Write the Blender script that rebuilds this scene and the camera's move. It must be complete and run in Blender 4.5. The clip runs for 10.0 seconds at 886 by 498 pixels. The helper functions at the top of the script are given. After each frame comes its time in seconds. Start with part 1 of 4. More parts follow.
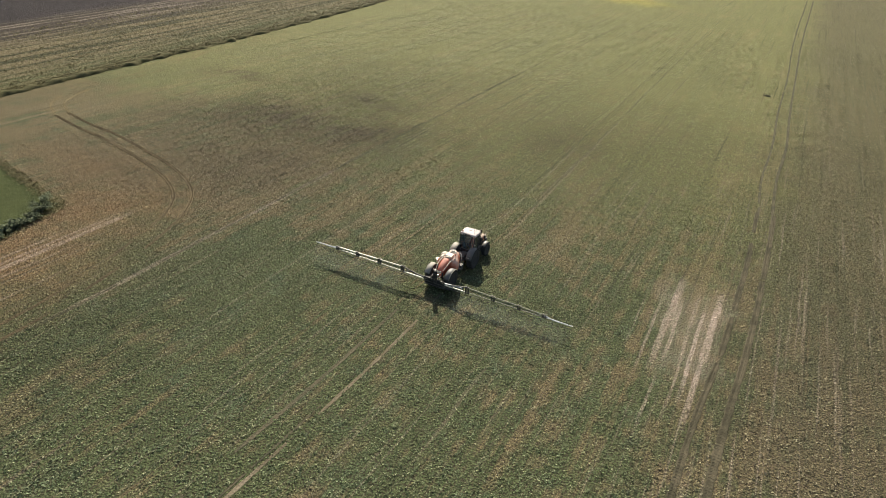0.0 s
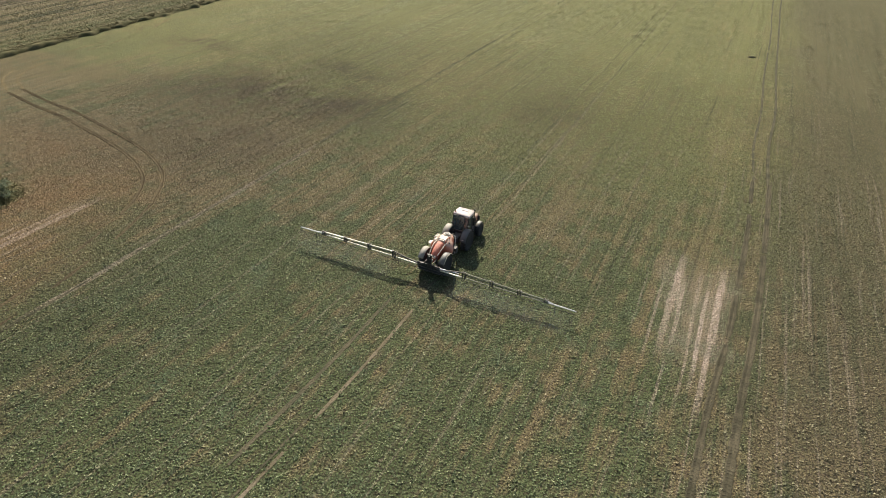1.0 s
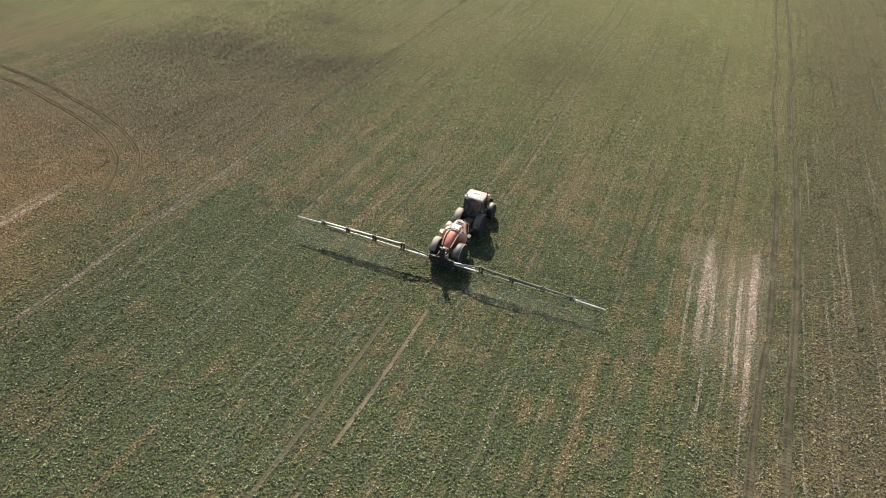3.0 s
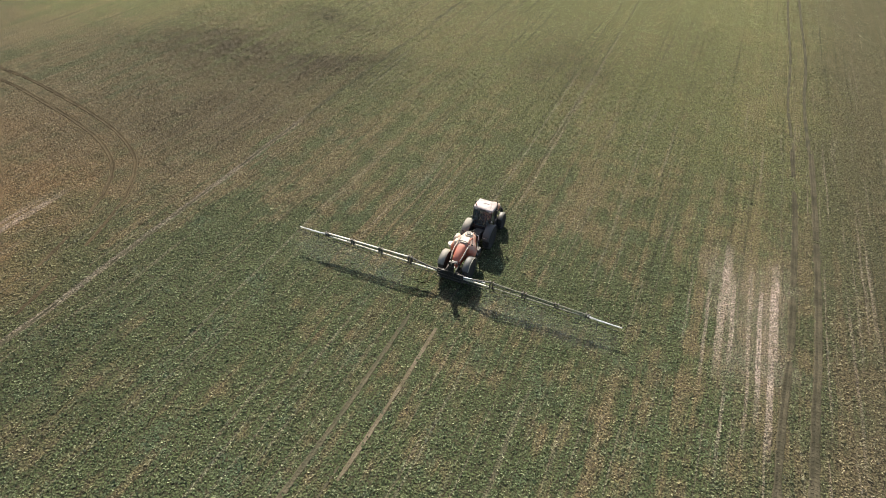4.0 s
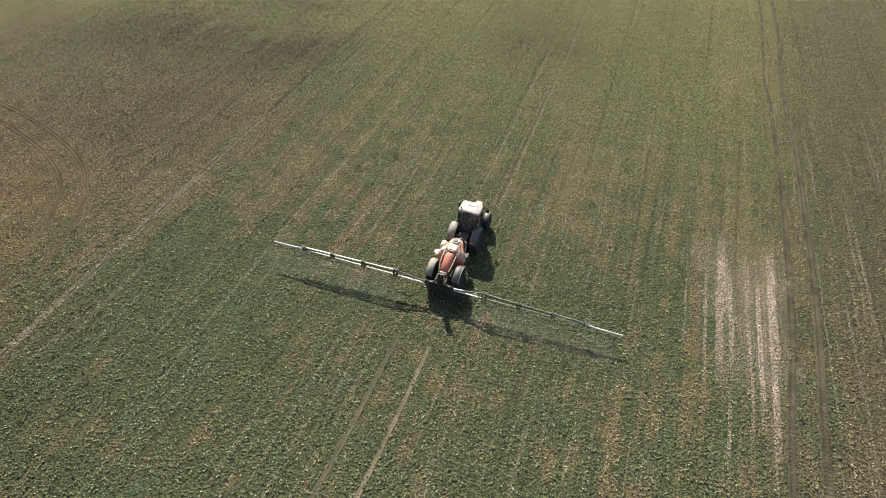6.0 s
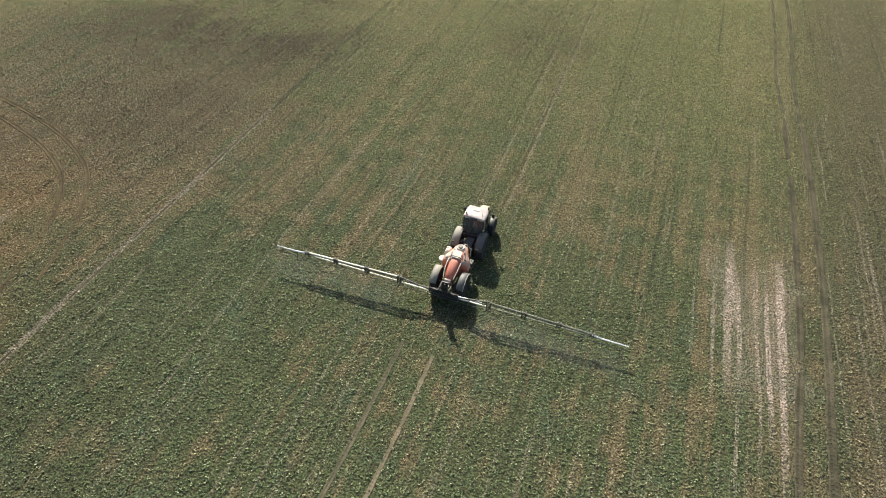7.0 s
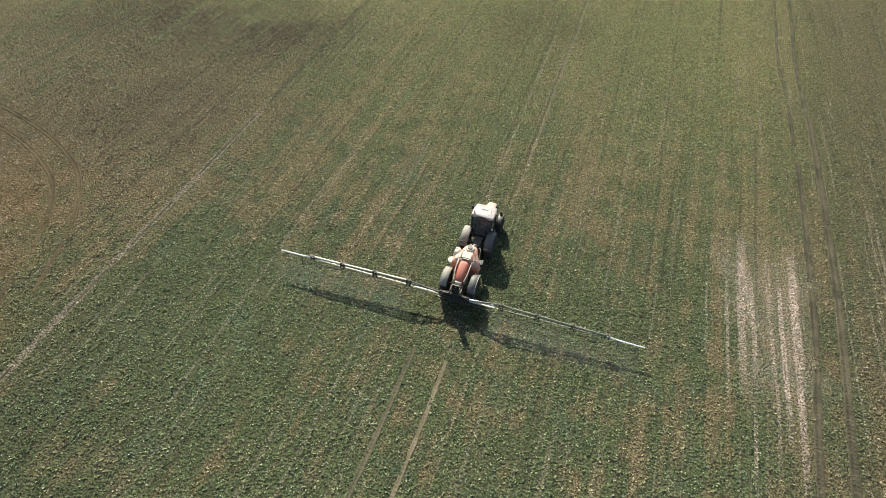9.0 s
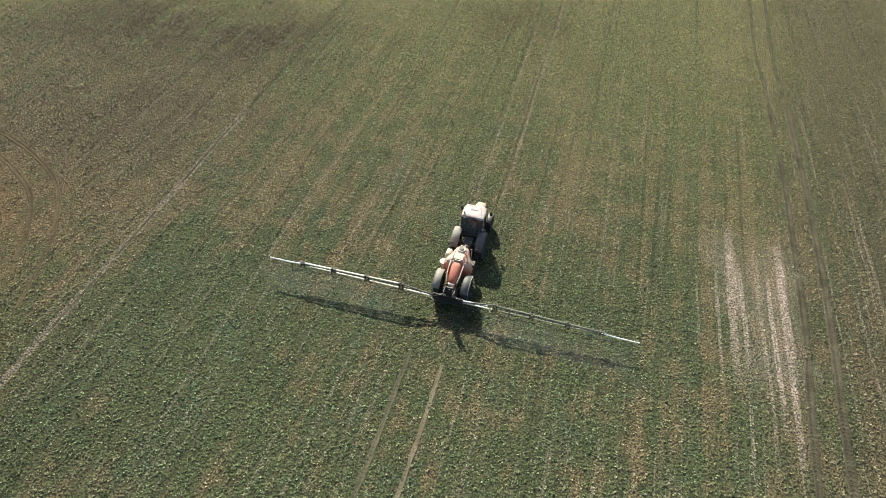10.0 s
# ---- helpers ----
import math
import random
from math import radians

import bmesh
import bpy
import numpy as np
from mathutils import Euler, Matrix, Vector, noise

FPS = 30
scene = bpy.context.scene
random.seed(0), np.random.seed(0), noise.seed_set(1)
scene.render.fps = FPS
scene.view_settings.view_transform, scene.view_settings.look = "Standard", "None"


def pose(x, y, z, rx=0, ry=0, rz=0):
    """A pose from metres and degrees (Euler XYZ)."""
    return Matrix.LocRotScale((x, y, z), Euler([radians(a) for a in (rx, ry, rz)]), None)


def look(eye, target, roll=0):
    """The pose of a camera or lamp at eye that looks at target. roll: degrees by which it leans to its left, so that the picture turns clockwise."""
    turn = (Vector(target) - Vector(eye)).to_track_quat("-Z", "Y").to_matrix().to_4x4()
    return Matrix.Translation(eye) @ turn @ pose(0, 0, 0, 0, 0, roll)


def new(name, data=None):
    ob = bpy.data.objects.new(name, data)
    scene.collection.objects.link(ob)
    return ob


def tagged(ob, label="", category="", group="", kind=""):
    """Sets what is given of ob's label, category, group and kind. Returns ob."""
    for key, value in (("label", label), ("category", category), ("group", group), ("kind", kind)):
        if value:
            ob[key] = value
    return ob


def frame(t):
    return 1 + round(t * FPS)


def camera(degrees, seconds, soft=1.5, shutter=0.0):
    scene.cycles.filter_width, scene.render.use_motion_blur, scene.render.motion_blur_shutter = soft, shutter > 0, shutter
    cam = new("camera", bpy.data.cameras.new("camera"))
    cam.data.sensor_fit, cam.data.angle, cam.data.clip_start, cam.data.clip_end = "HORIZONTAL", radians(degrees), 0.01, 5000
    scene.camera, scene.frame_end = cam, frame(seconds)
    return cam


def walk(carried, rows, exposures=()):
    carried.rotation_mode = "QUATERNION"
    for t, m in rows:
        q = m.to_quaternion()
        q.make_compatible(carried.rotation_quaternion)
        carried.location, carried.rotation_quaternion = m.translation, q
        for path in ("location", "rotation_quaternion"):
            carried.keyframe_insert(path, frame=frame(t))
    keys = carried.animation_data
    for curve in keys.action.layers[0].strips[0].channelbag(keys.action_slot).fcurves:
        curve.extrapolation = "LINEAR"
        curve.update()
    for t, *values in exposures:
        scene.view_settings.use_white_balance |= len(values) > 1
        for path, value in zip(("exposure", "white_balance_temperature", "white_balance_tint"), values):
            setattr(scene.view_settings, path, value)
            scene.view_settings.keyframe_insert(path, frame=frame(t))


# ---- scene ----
cam = camera(70.0, 10.0, soft=0.9)

# time, eye, heading to the left of +y, pitch, roll
PATH = [
    (0.0, (21.03, -39.34, 29.26), 27.28, -29.22, 3.10),
    (0.5, (19.61, -38.30, 29.22), 26.03, -31.20, 3.08),
    (1.0, (18.15, -37.27, 29.11), 24.39, -32.29, 3.02),
    (1.5, (16.72, -36.18, 29.13), 22.98, -33.95, 3.02),
    (2.0, (15.43, -35.05, 29.32), 22.21, -36.93, 3.00),
    (2.5, (14.32, -33.96, 29.56), 21.76, -37.74, 2.96),
    (2.7, (13.96, -33.54, 29.64), 21.73, -37.64, 2.98),
    (3.8, (12.27, -31.31, 29.85), 23.51, -38.31, 3.23),
    (4.0, (11.89, -30.96, 29.89), 21.92, -38.58, 3.21),
    (4.5, (10.77, -30.20, 29.96), 17.65, -38.75, 3.00),
    (5.0, (9.80, -29.42, 30.09), 15.43, -39.57, 2.91),
    (5.5, (9.16, -28.62, 30.32), 15.91, -40.88, 2.97),
    (5.7, (9.01, -28.32, 30.42), 16.47, -41.23, 3.02),
    (6.8, (8.56, -26.85, 31.08), 18.50, -42.72, 3.44),
    (7.0, (8.38, -26.67, 31.17), 17.75, -42.89, 3.42),
    (7.5, (7.70, -26.35, 31.30), 15.47, -43.17, 3.22),
    (8.0, (7.14, -26.05, 31.37), 14.57, -43.51, 3.17),
    (8.5, (6.78, -25.73, 31.42), 15.22, -44.09, 3.25),
    (9.0, (6.49, -25.49, 31.47), 16.11, -44.70, 3.37),
    (9.5, (6.10, -25.37, 31.49), 15.47, -44.82, 3.40),
    (10.0, (5.64, -25.33, 31.52), 13.51, -44.90, 3.34),
]


def aim(eye, yaw, pitch, roll):
    a, b = radians(yaw), radians(pitch)
    way = Vector((-math.sin(a) * math.cos(b), math.cos(a) * math.cos(b), math.sin(b)))
    return look(eye, Vector(eye) + way * 10, roll)


walk(cam, [(t, aim(*p)) for t, *p in PATH], exposures=[(0.0, 0.99, 6650, 11.0), (2.5, 1.02, 6500, 12.5), (5.5, 1.06, 6400, 12.5), (8.0, 1.07, 6250, 7.5), (10.0, 1.08, 6250, 7.0)])

# ---- light ----
SUN_WAY = Vector((-0.72, 1.15, 1.0)).normalized()
world = bpy.data.worlds.new("sky")
world.use_nodes = True
scene.world = world
wn = world.node_tree.nodes
sky = wn.new("ShaderNodeTexSky")
sky.sky_type = "NISHITA"
sky.sun_disc = False
sky.sun_elevation = math.asin(SUN_WAY.z)
sky.sun_rotation = math.atan2(SUN_WAY.x, SUN_WAY.y)
sky.dust_density = 2.0
world.node_tree.links.new(sky.outputs[0], wn["Background"].inputs[0])
wn["Background"].inputs[1].default_value = 0.080
sun_data = bpy.data.lights.new("sun", "SUN")
sun_data.energy, sun_data.angle, sun_data.color = 4.65, radians(0.6), (1.0, 0.95, 0.83)
sun = new("sun", sun_data)
sun.matrix_world = look(SUN_WAY * 200, (0, 0, 0))


# ---- material helpers ----
class Nodes:
    """Short ways to write a node tree."""

    def __init__(self, name):
        self.mat = bpy.data.materials.new(name)
        self.mat.use_nodes = True
        self.tree = self.mat.node_tree
        self.bsdf = self.tree.nodes["Principled BSDF"]

    def put(self, node, index, value):
        if value is None:
            return
        if isinstance(value, bpy.types.NodeSocket):
            self.tree.links.new(value, node.inputs[index])
        else:
            if isinstance(value, tuple) and len(value) == 3 and node.inputs[index].type == "RGBA":
                value = (*value, 1)
            node.inputs[index].default_value = value

    def math(self, op, a, b=None, c=None):
        n = self.tree.nodes.new("ShaderNodeMath")
        n.operation = op
        for i, v in enumerate((a, b, c)):
            self.put(n, i, v)
        return n.outputs[0]

    def mix(self, f, a, b, kind="MIX"):
        n = self.tree.nodes.new("ShaderNodeMix")
        n.data_type, n.blend_type = "RGBA", kind
        self.put(n, 0, f), self.put(n, 6, a), self.put(n, 7, b)
        return n.outputs[2]

    def vec(self, x, y, z=0.0):
        n = self.tree.nodes.new("ShaderNodeCombineXYZ")
        self.put(n, 0, x), self.put(n, 1, y), self.put(n, 2, z)
        return n.outputs[0]

    def noise(self, vector, scale=1.0, detail=2.0, rough=0.5):
        n = self.tree.nodes.new("ShaderNodeTexNoise")
        self.put(n, "Vector", vector), self.put(n, "Scale", scale), self.put(n, "Detail", detail), self.put(n, "Roughness", rough)
        return n.outputs[0]

    def cells(self, vector, scale):
        n = self.tree.nodes.new("ShaderNodeTexVoronoi")
        self.put(n, "Vector", vector), self.put(n, "Scale", scale)
        return n.outputs[0], n.outputs[1]

    def step(self, v, lo, hi, out_lo=0.0, out_hi=1.0):
        n = self.tree.nodes.new("ShaderNodeMapRange")
        n.interpolation_type = "SMOOTHSTEP"
        for i, q in enumerate((v, lo, hi, out_lo, out_hi)):
            self.put(n, i, q)
        return n.outputs[0]

    def place(self):
        n = self.tree.nodes.new("ShaderNodeNewGeometry")
        sep = self.tree.nodes.new("ShaderNodeSeparateXYZ")
        self.tree.links.new(n.outputs["Position"], sep.inputs[0])
        return n, sep.outputs[0], sep.outputs[1]

    def local(self):
        return self.tree.nodes.new("ShaderNodeTexCoord").outputs["Object"]

    def bump(self, height, strength, distance):
        n = self.tree.nodes.new("ShaderNodeBump")
        self.put(n, "Strength", strength), self.put(n, "Distance", distance), self.put(n, "Height", height)
        self.tree.links.new(n.outputs[0], self.bsdf.inputs["Normal"])

    def finish(self, color=None, rough=None, metal=None, spec=None):
        for key, v in (("Base Color", color), ("Roughness", rough), ("Metallic", metal), ("Specular IOR Level", spec)):
            self.put(self.bsdf, key, v)
        return self.mat


def band(n, v, lo, hi, soft):
    return n.math("MULTIPLY", n.step(v, lo - soft, lo + soft), n.step(v, hi - soft, hi + soft, 1.0, 0.0))


def spot(n, x, y, cx, cy, ax, ay, turn=0.0):
    """1 in the middle of an ellipse, falling off smoothly."""
    c, s = math.cos(radians(turn)), math.sin(radians(turn))
    dx, dy = n.math("SUBTRACT", x, cx), n.math("SUBTRACT", y, cy)
    u = n.math("MULTIPLY_ADD", dx, c / ax, n.math("MULTIPLY", dy, s / ax))
    v = n.math("MULTIPLY_ADD", dx, -s / ay, n.math("MULTIPLY", dy, c / ay))
    q = n.math("MULTIPLY_ADD", u, u, n.math("MULTIPLY", v, v))
    return n.math("POWER", 2.718, n.math("MULTIPLY", q, -1.0))


def edge_x(y):
    """Where the field ends on its far side."""
    return -79.5 - 0.07 * y - 0.0004 * max(y - 40.0, 0.0) ** 2


def streak(n, x, y, wide, long, seed, detail=2.0):
    """Noise drawn out along the drill rows: wide and long in metres."""
    return n.noise(n.vec(n.math("MULTIPLY", x, 1.0 / wide), n.math("MULTIPLY", y, 1.0 / long), seed), 1.0, detail, 0.55)


def field_tone(n):
    """Soil and leaf colours of the field, with bands along the drill rows, dry patches, stains and painted lens
    falloff.
    """
    geo, x, y = n.place()
    flat = n.vec(x, y)
    warp = n.noise(flat, 0.13, 2.0)
    warp2 = n.noise(n.vec(n.math("ADD", x, 91.0), y), 0.16, 2.0)
    xw = n.math("MULTIPLY_ADD", n.math("SUBTRACT", warp, 0.5), 9.0, x)
    yw = n.math("MULTIPLY_ADD", n.math("SUBTRACT", warp2, 0.5), 14.0, y)
    xs = n.math("MULTIPLY_ADD", n.math("SUBTRACT", warp, 0.5), 0.5, x)
    fine = streak(n, xs, y, 0.30, 24.0, 1.0)
    rows = streak(n, xs, y, 1.0, 65.0, 2.0)
    wide = streak(n, xs, y, 4.5, 120.0, 3.0)
    blotch = n.noise(flat, 0.050, 4.0, 0.55)
    mottle = n.noise(flat, 0.40, 3.0, 0.6)
    speck = n.noise(flat, 3.2, 2.0, 0.6)
    # how dry: 0 green, 1 brown
    dry = n.math("MULTIPLY_ADD", n.math("SUBTRACT", rows, 0.5), 1.9, 0.32)
    for layer, k in ((wide, 1.4), (blotch, 2.3), (mottle, 2.1), (fine, 1.5)):
        dry = n.math("MULTIPLY_ADD", n.math("SUBTRACT", layer, 0.5), k, dry)
    headland = n.math("MULTIPLY", n.step(xw, -30.0, -21.5, 1.0, 0.0), n.step(yw, -40.0, 10.0, 1.0, 0.0))
    strip = n.step(xw, 8.0, 26.0)
    for mask, k in ((headland, 0.80), (n.math("MULTIPLY", n.step(xw, -26.0, -16.0, 1.0, 0.0), band(n, yw, -2.0, 26.0, 6.0)), 0.46), (strip, 0.12), (spot(n, xw, yw, -7.0, 14.0, 7.0, 16.0, 10), 0.22), (spot(n, xw, yw, 5.0, 15.0, 4.0, 10.0), 0.30),
                    (spot(n, xw, yw, 3.0, -12.0, 14.0, 11.0), -0.46), (spot(n, xw, yw, -17.0, -7.0, 9.0, 12.0), -0.32), (n.step(yw, 40.0, 95.0), -0.22)):
        dry = n.math("MULTIPLY_ADD", mask, k, dry)
    dry = n.step(dry, 0.10, 0.90)
    leaf = n.mix(dry, (0.088, 0.112, 0.045), (0.190, 0.150, 0.074))
    cool = n.math("MULTIPLY", n.step(n.noise(n.vec(x, y, 40.0), 0.30, 4.0, 0.65), 0.50, 0.72), n.math("SUBTRACT", 1.0, n.math("MULTIPLY", dry, 0.6)))
    leaf = n.mix(n.math("MULTIPLY", cool, 0.75), leaf, (0.084, 0.124, 0.066))
    leaf = n.mix(n.math("MULTIPLY", n.step(speck, 0.45, 0.75), 0.30), leaf, (0.20, 0.19, 0.11))
    # far crop turns yellow-olive, lightened further in place of leaf sheen
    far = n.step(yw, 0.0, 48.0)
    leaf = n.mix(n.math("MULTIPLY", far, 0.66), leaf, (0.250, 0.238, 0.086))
    gold = spot(n, xw, yw, -33.0, 198.0, 11.0, 8.0)
    leaf = n.mix(n.math("MULTIPLY", gold, 0.55), leaf, (0.42, 0.36, 0.06))
    # browner thin crop to the right, darkened further in place of lens falloff
    sparse_falloff = n.math("MULTIPLY", n.step(xw, 17.0, 31.0), 0.68)
    leaf = n.mix(sparse_falloff, leaf, (0.112, 0.096, 0.054))
    # brown soil to the left, with lens falloff also put into the colour
    tired_falloff = n.math("MULTIPLY", n.math("MULTIPLY", n.step(xw, -31.0, -18.0, 1.0, 0.0), band(n, yw, -4.0, 26.0, 6.0)), 0.32)
    leaf = n.mix(tired_falloff, leaf, (0.124, 0.094, 0.056))
    # near left corner painted darker green, in place of lens falloff
    corner_falloff = n.math("MULTIPLY", spot(n, xw, yw, -22.0, -18.0, 12.0, 13.0), 0.45)
    leaf = n.mix(corner_falloff, leaf, (0.060, 0.076, 0.033))
    soil = n.mix(dry, (0.088, 0.084, 0.044), (0.165, 0.124, 0.074))
    soil = n.mix(sparse_falloff, soil, (0.096, 0.076, 0.048))
    soil = n.mix(tired_falloff, soil, (0.098, 0.070, 0.046))
    soil = n.mix(corner_falloff, soil, (0.056, 0.054, 0.030))
    # pale streaks of bare soil, most of all in the dry patch
    frag = n.noise(n.vec(n.math("MULTIPLY", x, 1.4), n.math("MULTIPLY", y, 0.28), 5.0), 1.0, 3.0, 0.65)
    pale = None
    for cx, w, lo, hi, k in ((18.25, 0.34, 6.0, 13.8, 1.0), (18.0, 0.26, 2.0, 9.0, 0.8), (18.75, 0.16, 2.0, 11.0, 0.85), (19.1, 0.10, 4.0, 9.0, 0.4), (19.85, 0.15, 2.0, 13.0, 0.55), (19.95, 0.10, -3.5, 5.0, 0.5),
                            (20.55, 0.17, -1.5, 10.6, 0.95), (20.95, 0.10, 1.0, 9.0, 0.35), (21.45, 0.30, 3.0, 12.8, 1.0), (21.3, 0.20, -2.6, 6.0, 0.85), (18.6, 0.11, -7.0, -1.0, 0.5), (17.1, 0.12, 1.0, 9.0, 0.4), (15.8, 0.09, 4.0, 10.0, 0.35),
                            (-22.75, 0.26, -16.0, 14.0, 0.42), (-0.7, 0.12, 11.0, 40.0, 0.26), (1.35, 0.14, 12.0, 60.0, 0.22),
                            (9.2, 0.10, 4.0, 36.0, 0.2), (26.4, 0.10, -4.0, 10.0, 0.22), (28.1, 0.09, 4.0, 26.0, 0.14), (30.4, 0.09, -6.0, 12.0, 0.14), (-13.0, 0.12, -14.0, 12.0, 0.2),
                            (-32.7, 0.34, -26.0, -6.0, 0.50), (-33.5, 0.22, -30.0, -7.0, 0.40), (-34.4, 0.18, -34.0, -9.0, 0.4), (-31.4, 0.16, -40.0, -10.0, 0.3), (-28.2, 0.14, -48.0, -14.0, 0.26)):
        off = n.math("DIVIDE", n.math("SUBTRACT", xs, n.math("MULTIPLY_ADD", y, -0.015, cx)), w)
        line = n.step(n.math("MULTIPLY", off, off), 0.3, 1.6, 1.0, 0.0)
        line = n.math("MULTIPLY", n.math("MULTIPLY", line, band(n, yw, lo, hi, 3.0)), k)
        pale = line if pale is None else n.math("MAXIMUM", pale, line)
    thread = streak(n, xs, y, 0.11, 3.0, 17.0, 2.0)
    pale = n.math("MULTIPLY", pale, n.step(n.math("MULTIPLY_ADD", thread, 0.8, frag), 0.50, 0.80, 0.30, 1.0))
    pale = n.math("MULTIPLY", pale, n.step(n.noise(n.vec(x, n.math("MULTIPLY", y, 0.6), 9.0), 4.5, 3.0, 0.65), 0.34, 0.56, 0.40, 1.0))
    area = n.math("MULTIPLY", n.math("MULTIPLY", band(n, xw, 17.2, 22.2, 1.0), band(n, yw, 0.0, 13.0, 4.0)), n.step(thread, 0.35, 0.65, 0.5, 1.0))
    ribs = streak(n, xs, y, 0.34, 22.0, 7.0, 3.0)
    thin = n.math("MULTIPLY", n.step(ribs, 0.57, 0.69), n.math("MULTIPLY", n.math("MULTIPLY_ADD", strip, 0.30, 0.42), n.step(yw, 24.0, 70.0, 1.0, 0.35)))
    bare = n.math("MAXIMUM", pale, n.math("MULTIPLY", area, 0.30))
    pale_soil = n.mix(mottle, (0.49, 0.365, 0.28), (0.70, 0.555, 0.455))
    worn = n.math("MULTIPLY", headland, n.step(n.math("MULTIPLY_ADD", fine, 0.4, mottle), 0.45, 0.90, 0.25, 0.85))
    turn = n.math("MAXIMUM", spot(n, xw, yw, -37.0, -5.0, 8.0, 8.0), n.math("MAXIMUM", spot(n, xw, yw, -33.0, -17.0, 7.5, 15.0), n.math("MULTIPLY", spot(n, xw, yw, -47.0, 2.0, 8.0, 4.0), 0.6)))
    worn = n.math("MAXIMUM", n.math("MULTIPLY", worn, 0.5), n.math("MULTIPLY", turn, n.step(n.math("MULTIPLY_ADD", speck, 0.3, mottle), 0.35, 0.85, 0.55, 1.0)))
    leaf = n.mix(worn, leaf, (0.218, 0.140, 0.066))
    soil = n.mix(worn, soil, (0.195, 0.112, 0.058))
    # damp dark stains
    dark = spot(n, xw, yw, -41.0, 28.0, 13.0, 7.0, 12)
    for mask in (spot(n, xw, yw, -29.0, 29.0, 8.0, 7.0, 15), n.math("MULTIPLY", spot(n, xw, yw, -36.0, 42.0, 7.0, 4.0, 10), 0.8), n.math("MULTIPLY", spot(n, xw, yw, -3.0, 43.0, 5.0, 8.0), 0.6),
                 n.math("MULTIPLY", spot(n, xw, yw, -31.0, 13.0, 11.0, 7.0, 20), 0.6), n.math("MULTIPLY", spot(n, xw, yw, -63.0, 42.0, 7.0, 3.0, 10), 0.7)):
        dark = n.math("MAXIMUM", dark, mask)
    lanes = n.math("MULTIPLY_ADD", fine, 0.8, n.math("MULTIPLY_ADD", rows, 0.7, mottle))
    dark = n.math("MULTIPLY", dark, n.step(lanes, 0.98, 1.32, 0.0, 0.88))
    leaf = n.mix(dark, leaf, (0.074, 0.056, 0.031))
    soil = n.mix(dark, soil, (0.060, 0.044, 0.027))
    # dark drill and wheel lines; the furrows' shade is put into the colour
    furrow = n.math("MULTIPLY", n.step(streak(n, xs, y, 0.40, 40.0, 11.0, 3.0), 0.58, 0.70), 0.55)
    for cx, w, lo, hi, k in ((-22.85, 0.14, -40.0, 90.0, 0.65), (-46.3, 0.14, 15.0, 110.0, 0.35), (-20.9, 0.10, -30.0, 40.0, 0.5), (-10.6, 0.10, -40.0, 60.0, 0.45), (-17.6, 0.09, -40.0, 30.0, 0.5), (-14.9, 0.09, -30.0, 50.0, 0.45),
                            (-26.8, 0.10, -30.0, 60.0, 0.5), (-31.2, 0.10, 0.0, 70.0, 0.5), (1.0, 0.13, 13.0, 150.0, 0.5), (-1.2, 0.12, 30.0, 130.0, 0.45), (-21.5, 0.14, 30.0, 150.0, 0.45), (-38.0, 0.14, 60.0, 150.0, 0.4), (6.9, 0.09, -30.0, 70.0, 0.4), (11.8, 0.09, -30.0, 60.0, 0.4), (-3.4, 0.09, -40.0, 50.0, 0.4), (-1.25, 0.10, 12.0, 60.0, 0.4)):
        off = n.math("DIVIDE", n.math("SUBTRACT", xs, n.math("MULTIPLY_ADD", y, -0.012, cx)), w)
        line = n.math("MULTIPLY", n.step(n.math("MULTIPLY", off, off), 0.4, 1.8, k, 0.0), band(n, yw, lo, hi, 5.0))
        furrow = n.math("MAXIMUM", furrow, n.math("MULTIPLY", line, n.step(frag, 0.30, 0.55, 0.35, 1.0)))
    leaf = n.mix(furrow, leaf, (0.050, 0.056, 0.026))
    soil = n.mix(furrow, soil, (0.050, 0.048, 0.028))
    leaf = n.mix(n.math("MULTIPLY", thin, 0.85), leaf, (0.29, 0.24, 0.165))
    soil = n.mix(thin, soil, (0.30, 0.235, 0.165))
    soil = n.mix(bare, soil, pale_soil)
    leaf = n.mix(n.math("MULTIPLY", bare, 0.70), leaf, pale_soil)
    return geo, x, y, flat, leaf, soil, speck, mottle, bare


